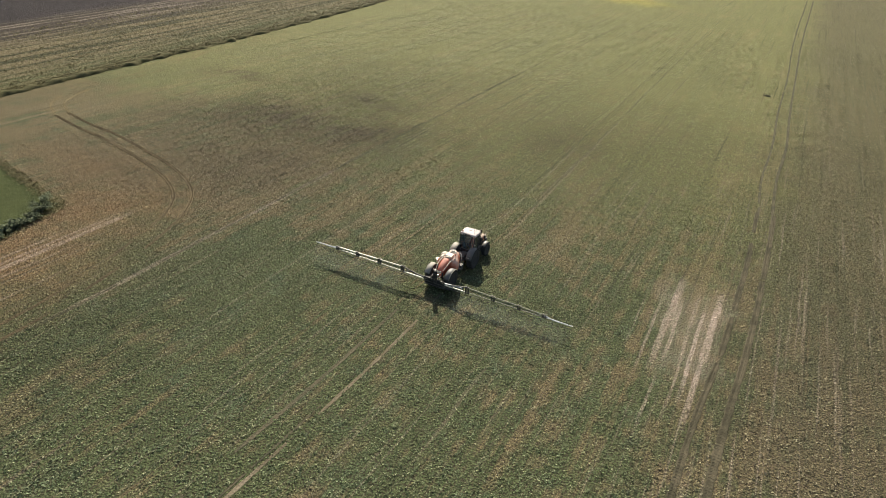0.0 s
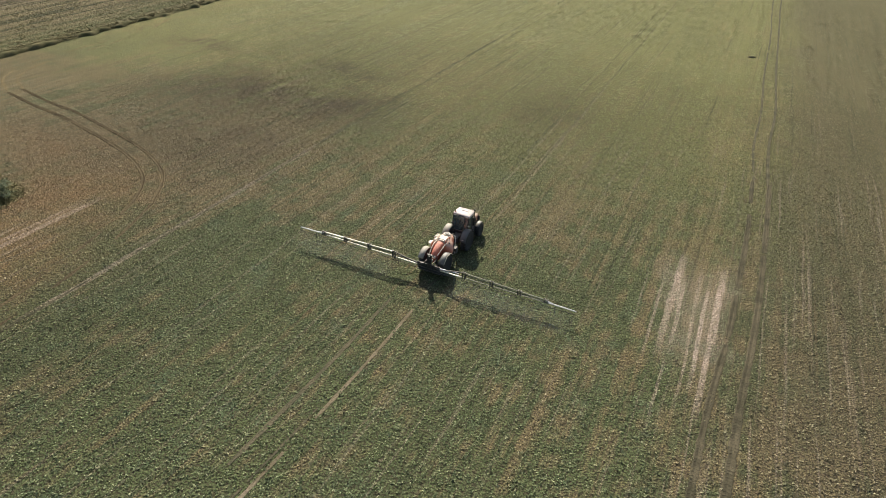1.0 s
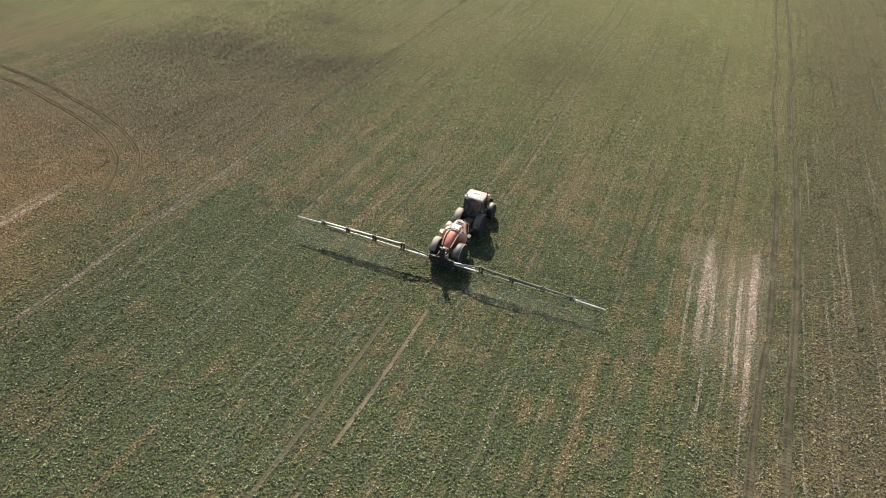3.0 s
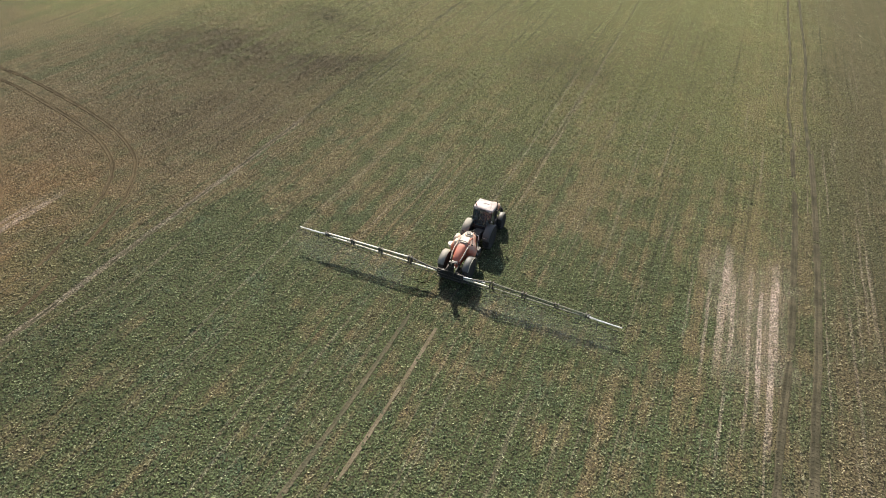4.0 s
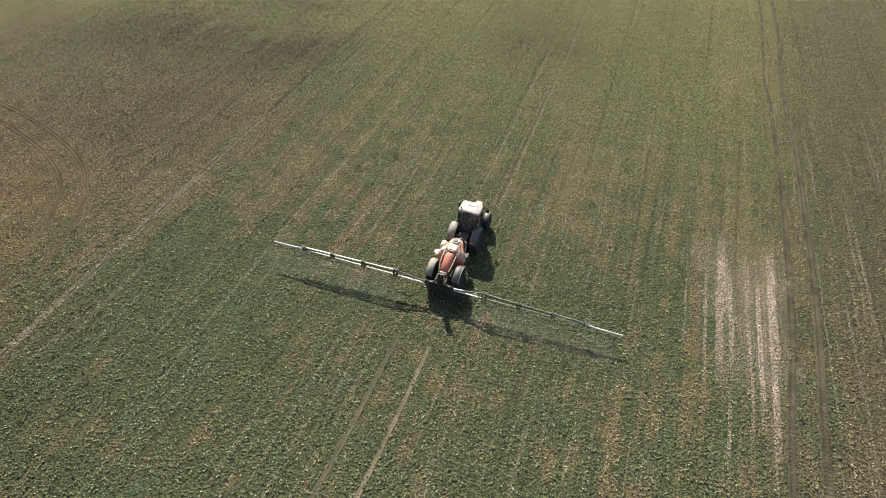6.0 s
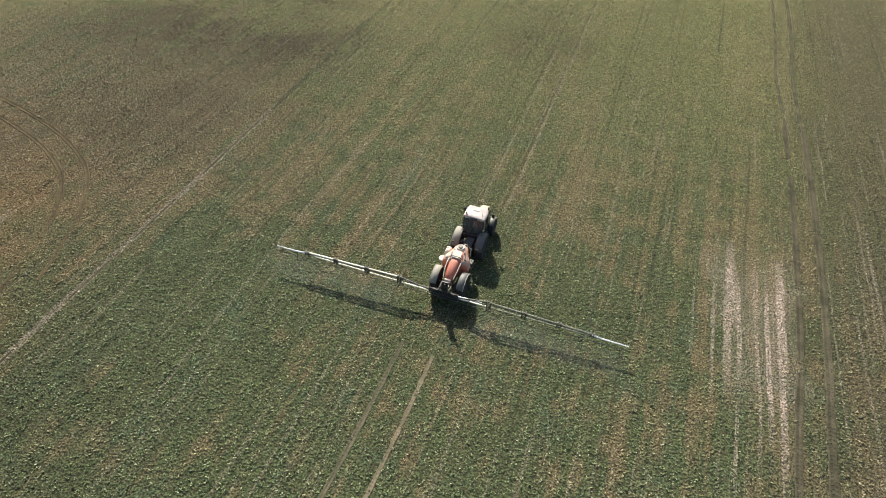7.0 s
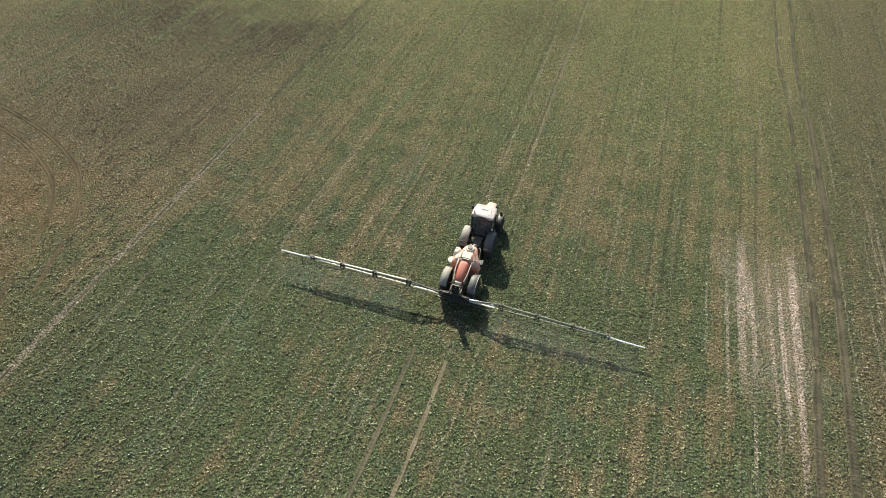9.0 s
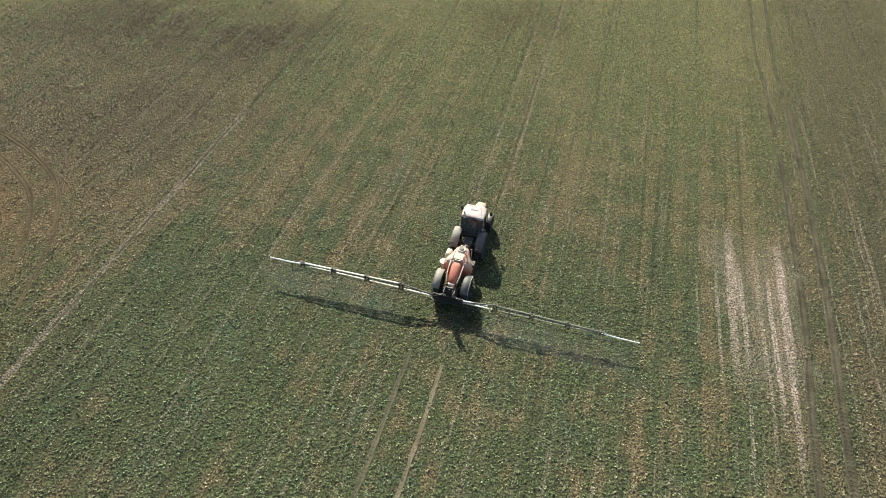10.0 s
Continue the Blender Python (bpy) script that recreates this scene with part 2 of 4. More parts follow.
def ground_material():
    n = Nodes("field_soil")
    geo, x, y, flat, leaf, soil, speck, mottle, bare = field_tone(n)
    clod, _ = n.cells(flat, 6.5)
    grain = n.noise(flat, 9.0, 3.0, 0.65)
    lump = n.noise(flat, 4.0, 3.0, 0.6)
    cover = n.step(n.math("MULTIPLY_ADD", grain, 0.5, speck), 0.60, 0.80)
    far = n.step(y, 40.0, 75.0)
    left = n.step(x, -62.0, -45.0, 1.0, 0.0)
    cover = n.math("MAXIMUM", cover, n.math("MULTIPLY", n.math("MAXIMUM", far, left), 0.85))
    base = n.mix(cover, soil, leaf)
    # dark specks: shade between clods and plants put into the soil colour
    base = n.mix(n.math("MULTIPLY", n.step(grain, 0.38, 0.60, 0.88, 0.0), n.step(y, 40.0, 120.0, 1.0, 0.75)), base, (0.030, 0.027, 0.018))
    # rough fallow land past the field's edge
    over = n.math("MULTIPLY_ADD", y, 0.07, x)
    bend = n.math("MAXIMUM", n.math("SUBTRACT", y, 40.0), 0.0)
    over = n.math("MULTIPLY_ADD", n.math("MULTIPLY", bend, bend), 0.0004, over)
    out = n.step(n.math("MULTIPLY_ADD", n.math("SUBTRACT", mottle, 0.5), 2.0, over), -80.5, -79.5, 1.0, 0.0)
    lines = n.noise(n.vec(n.math("MULTIPLY", over, 0.55), n.math("MULTIPLY", y, 0.020), 3.0), 1.0, 5.0, 0.72)
    tuft = n.noise(n.vec(n.math("MULTIPLY", over, 1.4), y), 1.1, 4.0, 0.75)
    rough = n.mix(n.step(lines, 0.44, 0.55), (0.045, 0.044, 0.020), (0.140, 0.114, 0.062))
    rough = n.mix(n.step(tuft, 0.52, 0.66), rough, (0.135, 0.122, 0.060))
    rough = n.mix(n.step(tuft, 0.36, 0.48, 0.34, 0.0), rough, (0.026, 0.023, 0.013))
    near = n.step(over, -95.0, -84.0)
    rough = n.mix(n.math("MULTIPLY", near, n.step(lines, 0.40, 0.60, 0.75, 0.25)), rough, (0.082, 0.088, 0.036))
    soilward = n.step(n.math("MULTIPLY_ADD", lines, 20.0, over), -112.0, -92.0, 1.0, 0.0)
    rough = n.mix(n.math("MULTIPLY", soilward, 0.8), rough, n.mix(n.step(lines, 0.53, 0.60), (0.042, 0.032, 0.026), (0.170, 0.140, 0.115)))
    rough = n.mix(n.step(over, -134.0, -126.0, 1.0, 0.0), rough, (0.030, 0.025, 0.024))
    lump = n.math("MULTIPLY_ADD", n.math("MULTIPLY", out, tuft), 4.0, lump)
    base = n.mix(out, base, rough)
    # the grassy bay in the headland
    wob = n.math("MULTIPLY", n.math("SUBTRACT", mottle, 0.5), 2.5)
    bay = n.step(n.math("ADD", wob, n.math("MULTIPLY_ADD", n.math("ADD", x, 39.7), -0.19, n.math("SUBTRACT", -6.5, y))), -0.3, 0.6)
    bay = n.math("MULTIPLY", bay, n.step(n.math("ADD", n.math("MULTIPLY_ADD", n.math("ADD", y, 6.4), 0.25, x), wob), -39.8, -39.0, 1.0, 0.0))
    base = n.mix(bay, base, n.mix(mottle, (0.040, 0.052, 0.018), (0.085, 0.096, 0.034)))
    n.bump(n.math("ADD", n.math("MULTIPLY_ADD", grain, 0.9, n.math("MULTIPLY", clod, 0.5)), lump), 1.0, 0.16)
    return n.finish(base, 0.95, 0.0, 0.05)


def crop_material(name, varied):
    n = Nodes(name)
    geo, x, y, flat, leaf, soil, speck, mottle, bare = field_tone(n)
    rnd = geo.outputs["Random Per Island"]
    # each leaf's own tone, spread wider in place of shade among the leaves
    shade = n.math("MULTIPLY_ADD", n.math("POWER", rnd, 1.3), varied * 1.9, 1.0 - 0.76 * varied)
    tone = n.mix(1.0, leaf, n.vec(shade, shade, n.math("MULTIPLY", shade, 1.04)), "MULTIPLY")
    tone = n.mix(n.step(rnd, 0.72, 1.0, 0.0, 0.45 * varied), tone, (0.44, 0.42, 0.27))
    return n.finish(tone, 0.75, 0.0, 0.15)


MAT_GROUND = ground_material()
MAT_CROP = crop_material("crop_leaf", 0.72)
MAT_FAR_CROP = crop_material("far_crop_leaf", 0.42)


def plain_material(name, color, rough, metal=0.0, wear=None, scale=6.0, amount=0.5, bump=0.0, dust=0.0):
    n = Nodes(name)
    p = n.local()
    big, small = n.noise(p, scale * 0.35, 3.0, 0.6), n.noise(p, scale * 4.0, 3.0, 0.6)
    col = n.mix(n.step(big, 0.35, 0.75, 0.0, amount), color, wear or tuple(c * 0.6 for c in color))
    col = n.mix(n.step(small, 0.5, 0.8, 0.0, amount * 0.6), col, tuple(c * 0.55 for c in color))
    if dust:
        geo = n.tree.nodes.new("ShaderNodeNewGeometry")
        sep = n.tree.nodes.new("ShaderNodeSeparateXYZ")
        n.tree.links.new(geo.outputs["Normal"], sep.inputs[0])
        lie = n.step(n.math("MULTIPLY_ADD", small, 0.4, sep.outputs[2]), 0.25, 1.1, 0.0, dust)
        col = n.mix(lie, col, (0.42, 0.36, 0.26))
    if bump:
        n.bump(small, bump, 0.02)
    return n.finish(col, n.step(big, 0.3, 0.7, rough, min(rough + 0.2, 1.0)), metal)


# orange under dust; pale wear and dust also stand in for sunlit highlights
MAT_ORANGE = plain_material("orange_plastic", (0.58, 0.135, 0.055), 0.42, wear=(0.66, 0.40, 0.30), scale=5.0, amount=0.85, dust=0.62)
MAT_COWL = plain_material("red_orange_plastic", (0.46, 0.095, 0.045), 0.55, wear=(0.36, 0.13, 0.08), scale=6.0, amount=0.7, dust=0.16)
MAT_GUARD = plain_material("dusty_beige_sheet", (0.16, 0.15, 0.12), 0.6, wear=(0.10, 0.09, 0.07), scale=3.0, amount=0.6, dust=0.35)
# dark grey sprayer guard; on the tractor, cab shade put into colour
MAT_DARK_SHADED_GUARD = plain_material("dark_shaded_sheet", (0.050, 0.052, 0.050), 0.5, wear=(0.08, 0.075, 0.06), scale=3.0, dust=0.12)
# boom paint again, with the right wing's weaker sun reflection put into colour
MAT_RAIL_SHADED = plain_material("shaded_boom_paint", (0.13, 0.135, 0.095), 0.6, wear=(0.27, 0.255, 0.185), scale=1.2, amount=0.9)
MAT_RED = plain_material("orange_red_paint", (0.50, 0.17, 0.085), 0.5, wear=(0.40, 0.20, 0.13), amount=0.8, dust=0.75)
MAT_ROOF = plain_material("white_roof_paint", (0.46, 0.385, 0.345), 0.55, wear=(0.28, 0.225, 0.195), scale=5.0, amount=0.8)
MAT_TYRE = plain_material("dusty_rubber", (0.020, 0.020, 0.020), 0.9, wear=(0.05, 0.044, 0.034), dust=0.10, bump=0.3)
MAT_RIM = plain_material("cream_rim", (0.42, 0.38, 0.28), 0.5, wear=(0.25, 0.2, 0.14), dust=0.3)
MAT_BLACK = plain_material("black_steel", (0.020, 0.020, 0.021), 0.5, wear=(0.06, 0.05, 0.04), dust=0.25)
MAT_DARK = plain_material("dark_grey_steel", (0.045, 0.045, 0.045), 0.55, wear=(0.09, 0.08, 0.06), dust=0.25)
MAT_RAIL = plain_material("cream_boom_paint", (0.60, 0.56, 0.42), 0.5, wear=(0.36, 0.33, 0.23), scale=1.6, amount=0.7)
MAT_TIP = plain_material("white_boom_tip", (0.85, 0.83, 0.78), 0.4, amount=0.25)
MAT_CREAM = plain_material("cream_plastic", (0.62, 0.54, 0.42), 0.5, wear=(0.45, 0.36, 0.26), dust=0.3)
MAT_HOSE = plain_material("green_black_hose", (0.03, 0.045, 0.03), 0.5)
MAT_CHROME = plain_material("pale_metal", (0.55, 0.55, 0.54), 0.3, 0.9, amount=0.3)


def glass_material():
    n = Nodes("tinted_glass")
    n.put(n.bsdf, "Transmission Weight", 0.55)
    n.put(n.bsdf, "IOR", 1.45)
    return n.finish((0.10, 0.125, 0.125), 0.12, 0.0, 0.3)


MAT_GLASS = glass_material()


def mist_material():
    """Fine water drops: mostly clear, whitish where they are dense."""
    n = Nodes("water_mist")
    geo, x, y = n.place()
    p = geo.outputs["Position"]
    thick = n.math("MULTIPLY", n.step(n.noise(p, 0.5, 3.0, 0.6), 0.25, 0.75, 0.45, 1.0), n.step(n.noise(p, 4.0, 2.0, 0.6), 0.2, 0.8, 0.6, 1.0))
    ax = n.math("ABSOLUTE", x)
    thick = n.math("MULTIPLY", thick, band(n, ax, 2.6, 11.8, 0.9))
    thick = n.math("MULTIPLY", thick, n.step(y, -2.6, -1.0))
    n.put(n.bsdf, "Alpha", n.math("MULTIPLY", thick, 0.019))
    return n.finish((0.72, 0.72, 0.60), 1.0, 0.0, 0.0)


MAT_MIST = mist_material()


# ---- mesh helpers ----
def mesh_of(name, bm, mat, smooth=False):
    bmesh.ops.recalc_face_normals(bm, faces=bm.faces)
    me = bpy.data.meshes.new(name)
    for f in bm.faces:
        f.smooth = smooth
    bm.to_mesh(me)
    bm.free()
    me.materials.append(mat)
    return me


def part(name, bm, mat, parent=None, label="", smooth=False):
    ob = new(name, mesh_of(name, bm, mat, smooth))
    ob.parent = parent
    if label:
        ob["label"] = label
    return ob


def thing(name, label, category, group="", kind="", at=(0, 0, 0)):
    ob = new(name)
    ob.location = at
    ob.empty_display_size = 0.3
    return tagged(ob, label, category, group, kind)


def box(bm, c, size, bevel=0.0, m=None, taper=(1.0, 1.0)):
    """A box, its edges rounded; taper: how much narrower in x and y its top is."""
    got = bmesh.ops.create_cube(bm, size=1.0)["verts"]
    for v in got:
        top = v.co.z > 0
        v.co = Vector((v.co.x * size[0] * (taper[0] if top else 1), v.co.y * size[1] * (taper[1] if top else 1), v.co.z * size[2]))
    if bevel:
        edges = list({e for v in got for e in v.link_edges})
        got = list({v for f in bmesh.ops.bevel(bm, geom=edges, offset=bevel, segments=2, affect="EDGES", profile=0.6)["faces"] for v in f.verts} | {v for v in got if v.is_valid})
    for v in got:
        if m:
            v.co = m @ v.co
        v.co += Vector(c)
    return got


def rod(bm, a, b, r, sides=8, r2=None):
    a, b = Vector(a), Vector(b)
    m = (b - a).to_track_quat("Z", "Y").to_matrix().to_4x4()
    m.translation = (a + b) / 2
    bmesh.ops.create_cone(bm, cap_ends=True, segments=sides, radius1=r, radius2=r if r2 is None else r2, depth=(b - a).length, matrix=m)


def tube(bm, pts, r, sides=8):
    pts = [Vector(p) for p in pts]
    for a, b in zip(pts, pts[1:]):
        rod(bm, a, b, r, sides)
    for p in pts[1:-1]:
        bmesh.ops.create_icosphere(bm, subdivisions=1, radius=r * 1.03, matrix=Matrix.Translation(p))


def lathe(bm, profile, centre, sides=32, axis="x"):
    """Turns (along, radius) pairs round the axis through centre."""
    rings = []
    for along, r in profile:
        ring = []
        for i in range(sides):
            a = 2 * math.pi * i / sides
            p = Vector((along, r * math.cos(a), r * math.sin(a))) if axis == "x" else Vector((r * math.cos(a), r * math.sin(a), along))
            ring.append(bm.verts.new(p + Vector(centre)))
        rings.append(ring)
    for p, q in zip(rings, rings[1:]):
        for i in range(sides):
            bm.faces.new((p[i], p[(i + 1) % sides], q[(i + 1) % sides], q[i]))
    bm.faces.new(rings[0])
    bm.faces.new(rings[-1])


def hull(bm, sections, close=True):
    """Skins a row of rings that have the same number of points."""
    rings = [[bm.verts.new(p) for p in ring] for ring in sections]
    for p, q in zip(rings, rings[1:]):
        for i in range(len(p)):
            j = (i + 1) % len(p)
            bm.faces.new((p[i], p[j], q[j], q[i]))
    if close:
        bm.faces.new(rings[0])
        bm.faces.new(rings[-1])


def arch(y, half, low, high, power=2.6, n=14):
    """A rounded section across x at y, from low to high."""
    ring, mid, tall = [], (low + high) / 2, (high - low) / 2
    for i in range(n):
        a = 2 * math.pi * i / n
        c, s = math.cos(a), math.sin(a)
        ring.append((half * math.copysign(abs(c) ** (2 / power), c), y, mid + tall * math.copysign(abs(s) ** (2 / power), s)))
    return ring


def quick_mesh(name, verts, quads, mat):
    """A big mesh of four-cornered faces out of number arrays."""
    me = bpy.data.meshes.new(name)
    me.vertices.add(len(verts))
    me.vertices.foreach_set("co", np.ascontiguousarray(verts, np.float32).ravel())
    me.loops.add(quads.size)
    me.loops.foreach_set("vertex_index", np.ascontiguousarray(quads, np.int32).ravel())
    me.polygons.add(len(quads))
    me.polygons.foreach_set("loop_start", np.arange(0, quads.size, 4, dtype=np.int32))
    me.update(calc_edges=True)
    me.materials.append(mat)
    return me


# ---- ground ----
bm = bmesh.new()
bmesh.ops.create_grid(bm, x_segments=24, y_segments=24, size=2400)
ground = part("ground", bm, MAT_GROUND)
tagged(ground, "open farm field of short green crop and brown soil", "field", kind="structure")

# ---- tractor ----
def wheel(parent, x, y, r, w, lugs, rim_r):
    """A farm wheel with a lugged tyre, standing on the ground; its outer side looks away from x = 0."""
    side = math.copysign(1, x)
    bm = bmesh.new()
    h = w / 2
    lathe(bm, [(-h * 0.80, rim_r), (-h * 0.98, rim_r + (r - rim_r) * 0.35), (-h, r * 0.86), (-h * 0.86, r * 0.945), (-h * 0.4, r * 0.965),
               (h * 0.4, r * 0.965), (h * 0.86, r * 0.945), (h, r * 0.86), (h * 0.98, rim_r + (r - rim_r) * 0.35), (h * 0.80, rim_r)], (0, 0, 0), 56)
    for i in range(lugs):
        a = 2 * math.pi * i / lugs
        for s in (-1, 1):
            turn = Matrix.Rotation(a + (math.pi / lugs if s > 0 else 0), 4, "X") @ Matrix.Translation((s * h * 0.48, 0, r * 0.97)) @ Matrix.Rotation(s * radians(38), 4, "Z")
            box(bm, (0, 0, 0), (h * 1.05, r * 0.055, r * 0.07), 0.0, turn)
    hub = part("wheel", bm, MAT_TYRE, parent, "dusty black lugged tyre", smooth=False)
    hub.location = (x, y, r)
    bm = bmesh.new()
    o = side * h
    lathe(bm, [(-h * 0.7, rim_r * 1.0), (-h * 0.5, rim_r * 0.92), (o * 0.15, rim_r * 0.88), (o * 0.2, rim_r * 0.4), (o * 0.45, rim_r * 0.36), (o * 0.5, 0.05)], (0, 0, 0), 28)
    part("rim", bm, MAT_RIM, hub, "cream painted steel rim", smooth=True)
    bm = bmesh.new()
    lathe(bm, [(o * 0.45, rim_r * 0.24), (o * 0.62, rim_r * 0.22), (o * 0.68, rim_r * 0.12), (o * 0.70, 0.01)], (0, 0, 0), 16)
    part("hub_cap", bm, MAT_DARK, hub)
    return hub


def mudguard(parent, x, y, z, r, w, a0, a1, mat, label, lip=None):
    """A curved sheet over a wheel from angle a0 to a1 (degrees from ahead, going up and back)."""
    bm = bmesh.new()
    rings = []
    for i in range(25):
        a = radians(a0 + (a1 - a0) * i / 24)
        c, s = math.cos(a), math.sin(a)
        rings.append([(-w / 2, r * c, r * s), (-w / 2 + 0.03, (r + 0.035) * c, (r + 0.035) * s), (w / 2 - 0.03, (r + 0.035) * c, (r + 0.035) * s), (w / 2, r * c, r * s),
                      (w / 2 - 0.03, (r + 0.012) * c, (r + 0.012) * s), (-w / 2 + 0.03, (r + 0.012) * c, (r + 0.012) * s)])
    hull(bm, rings)
    ob = part("mudguard", bm, mat, parent, label, smooth=True)
    ob.location = (x, y, z)
    # added strip along the edge; a pale lip stands for a sunlit streak
    if lip:
        bm = bmesh.new()
        o = math.copysign(w / 2, x)
        tube(bm, [(o, r * math.cos(radians(a0 + (a1 - a0) * i / 10)), r * math.sin(radians(a0 + (a1 - a0) * i / 10)) + 0.02) for i in range(11)], 0.022, 6)
        part("edge_strip", bm, lip, ob, "edge strip, pale on the right in place of sunlight")
    return ob


def build_tractor():
    t = thing("tractor", "dusty orange-red farm tractor with white cab roof, towing a sprayer", "tractor")
    ra, fa = 5.65, 8.35
    # driveline and frame
    bm = bmesh.new()
    box(bm, (0, 6.0, 0.95), (0.62, 1.7, 0.62), 0.06)
    box(bm, (0, 7.6, 0.95), (0.50, 1.8, 0.50), 0.05)
    box(bm, (0, 8.6, 0.88), (0.56, 1.5, 0.34), 0.04)
    part("chassis", bm, MAT_DARK, t)
    bm = bmesh.new()
    rod(bm, (-0.72, ra, 0.88), (0.72, ra, 0.88), 0.15, 16)
    part("rear_axle", bm, MAT_DARK, t)
    bm = bmesh.new()
    rod(bm, (-0.74, fa, 0.64), (0.74, fa, 0.64), 0.09, 12)
    box(bm, (0, fa, 0.62), (0.36, 0.3, 0.26), 0.05)
    part("front_axle", bm, MAT_DARK, t)
    bm = bmesh.new()
    box(bm, (0, 8.4, 1.12), (0.56, 1.5, 0.5), 0.05)
    for i in range(6):
        rod(bm, (0.28, 7.9 + 0.2 * i, 1.0), (0.28, 7.9 + 0.2 * i, 1.3), 0.035, 8)
    part("engine", bm, MAT_DARK, t)
    # hood
    bm = bmesh.new()
    hull(bm, [arch(7.52, 0.42, 1.05, 1.86, 4), arch(7.9, 0.43, 1.05, 1.84, 4), arch(8.6, 0.41, 1.03, 1.76, 3.6), arch(9.15, 0.38, 0.98, 1.66, 3.2), arch(9.42, 0.34, 0.95, 1.55, 3), arch(9.50, 0.28, 0.98, 1.42, 3)])
    hood = part("hood", bm, MAT_RED, t, "orange-red engine hood", smooth=True)
    bm = bmesh.new()
    for i in range(6):
        box(bm, (0, 9.505, 1.04 + 0.065 * i), (0.5, 0.03, 0.03), 0.008)
    part("grille", bm, MAT_BLACK, hood, "black front grille")
    for s in (-1, 1):
        bm = bmesh.new()
        box(bm, (s * 0.2, 9.47, 1.42), (0.16, 0.06, 0.1), 0.02)
        part("headlight", bm, MAT_CHROME, hood, "clear headlight")
        bm = bmesh.new()
        for i in range(5):
            box(bm, (s * 0.432, 8.0 + 0.14 * i, 1.45), (0.02, 0.08, 0.28), 0.006)
        part("side_vent", bm, MAT_BLACK, hood, "black side vent")
    bm = bmesh.new()
    box(bm, (0, 9.72, 0.85), (0.62, 0.34, 0.36), 0.05)
    part("front_weight", bm, MAT_DARK, t, "dark front ballast weights")
    # exhaust, air intake
    bm = bmesh.new()
    rod(bm, (0.62, 7.62, 1.35), (0.62, 7.62, 2.1), 0.085, 14)
    rod(bm, (0.62, 7.62, 2.1), (0.62, 7.62, 2.75), 0.05, 12)
    rod(bm, (0.62, 7.62, 2.75), (0.66, 7.56, 2.95), 0.052, 12)
    part("exhaust", bm, MAT_BLACK, t, "black upright exhaust stack", smooth=False)
    # cab
    bm = bmesh.new()
    box(bm, (0, 6.72, 1.22), (1.36, 1.55, 0.14), 0.03)
    part("cab_floor", bm, MAT_DARK, t)
    low = {"rl": (-0.70, 5.98, 1.45), "rr": (0.70, 5.98, 1.45), "ml": (-0.78, 6.7, 1.25), "mr": (0.78, 6.7, 1.25), "fl": (-0.55, 7.5, 1.25), "fr": (0.55, 7.5, 1.25)}
    top = {"rl": (-0.72, 6.18, 2.76), "rr": (0.72, 6.18, 2.76), "ml": (-0.76, 6.72, 2.76), "mr": (0.76, 6.72, 2.76), "fl": (-0.62, 7.36, 2.76), "fr": (0.62, 7.36, 2.76)}
    for k in low:
        bm = bmesh.new()
        rod(bm, low[k], top[k], 0.042, 8)
        part("cab_pillar", bm, MAT_BLACK, t)
    bm = bmesh.new()
    ring = ["rl", "ml", "fl", "fr", "mr", "rr", "rl"]
    tube(bm, [top[k] for k in ring], 0.04, 8)
    part("cab_top_frame", bm, MAT_BLACK, t)
    bm = bmesh.new()
    tube(bm, [low[k] for k in ring], 0.04, 8)
    part("cab_sill", bm, MAT_BLACK, t)
    for a, b in zip(ring, ring[1:]):
        bm = bmesh.new()
        pts = [Vector(low[a]), Vector(low[b]), Vector(top[b]), Vector(top[a])]
        nrm = (pts[1] - pts[0]).cross(pts[3] - pts[0]).normalized() * 0.006
        hull(bm, [[p + nrm for p in pts], [p - nrm for p in pts]])
        pane = part("cab_window", bm, MAT_GLASS, t, "dark tinted cab glass")
        pane.visible_shadow = True
    bm = bmesh.new()
    box(bm, (0, 5.93, 1.30), (1.0, 0.10, 0.42), 0.03)
    part("rear_panel", bm, MAT_BLACK, t)
    bm = bmesh.new()
    hull(bm, [[(x * k, 6.80 + (y - 6.80) * k2, z) for x, y in ((-0.76, 6.12), (-0.80, 6.5), (-0.79, 7.05), (-0.70, 7.38), (0.70, 7.38), (0.79, 7.05), (0.80, 6.5), (0.76, 6.12))]
              for k, k2, z in ((0.94, 0.94, 2.74), (1.0, 1.0, 2.78), (1.0, 1.0, 2.86), (0.96, 0.95, 2.93), (0.80, 0.78, 2.965), (0.5, 0.5, 2.975))])
    roof = part("cab_roof", bm, MAT_ROOF, t, "dusty white cab roof")
    bm = bmesh.new()
    for s in (-1, 1):
        box(bm, (s * 0.36, 6.8, 2.972), (0.05, 0.9, 0.03), 0.01)
    box(bm, (0, 6.98, 2.985), (0.5, 0.36, 0.04), 0.015)
    part("roof_hatch", bm, MAT_ROOF, roof)
    for s in (-1, 1):
        bm = bmesh.new()
        box(bm, (s * 0.55, 6.13, 2.80), (0.16, 0.08, 0.09), 0.02)
        part("work_light", bm, MAT_CHROME, roof, "rear work light")
        bm = bmesh.new()
        tube(bm, [(s * 0.70, 7.42, 2.62), (s * 1.02, 7.56, 2.58), (s * 1.04, 7.56, 2.2)], 0.016, 6)
        arm = part("mirror_arm", bm, MAT_BLACK, t)
        bm = bmesh.new()
        box(bm, (s * 1.04, 7.56, 2.28), (0.20, 0.06, 0.36), 0.025)
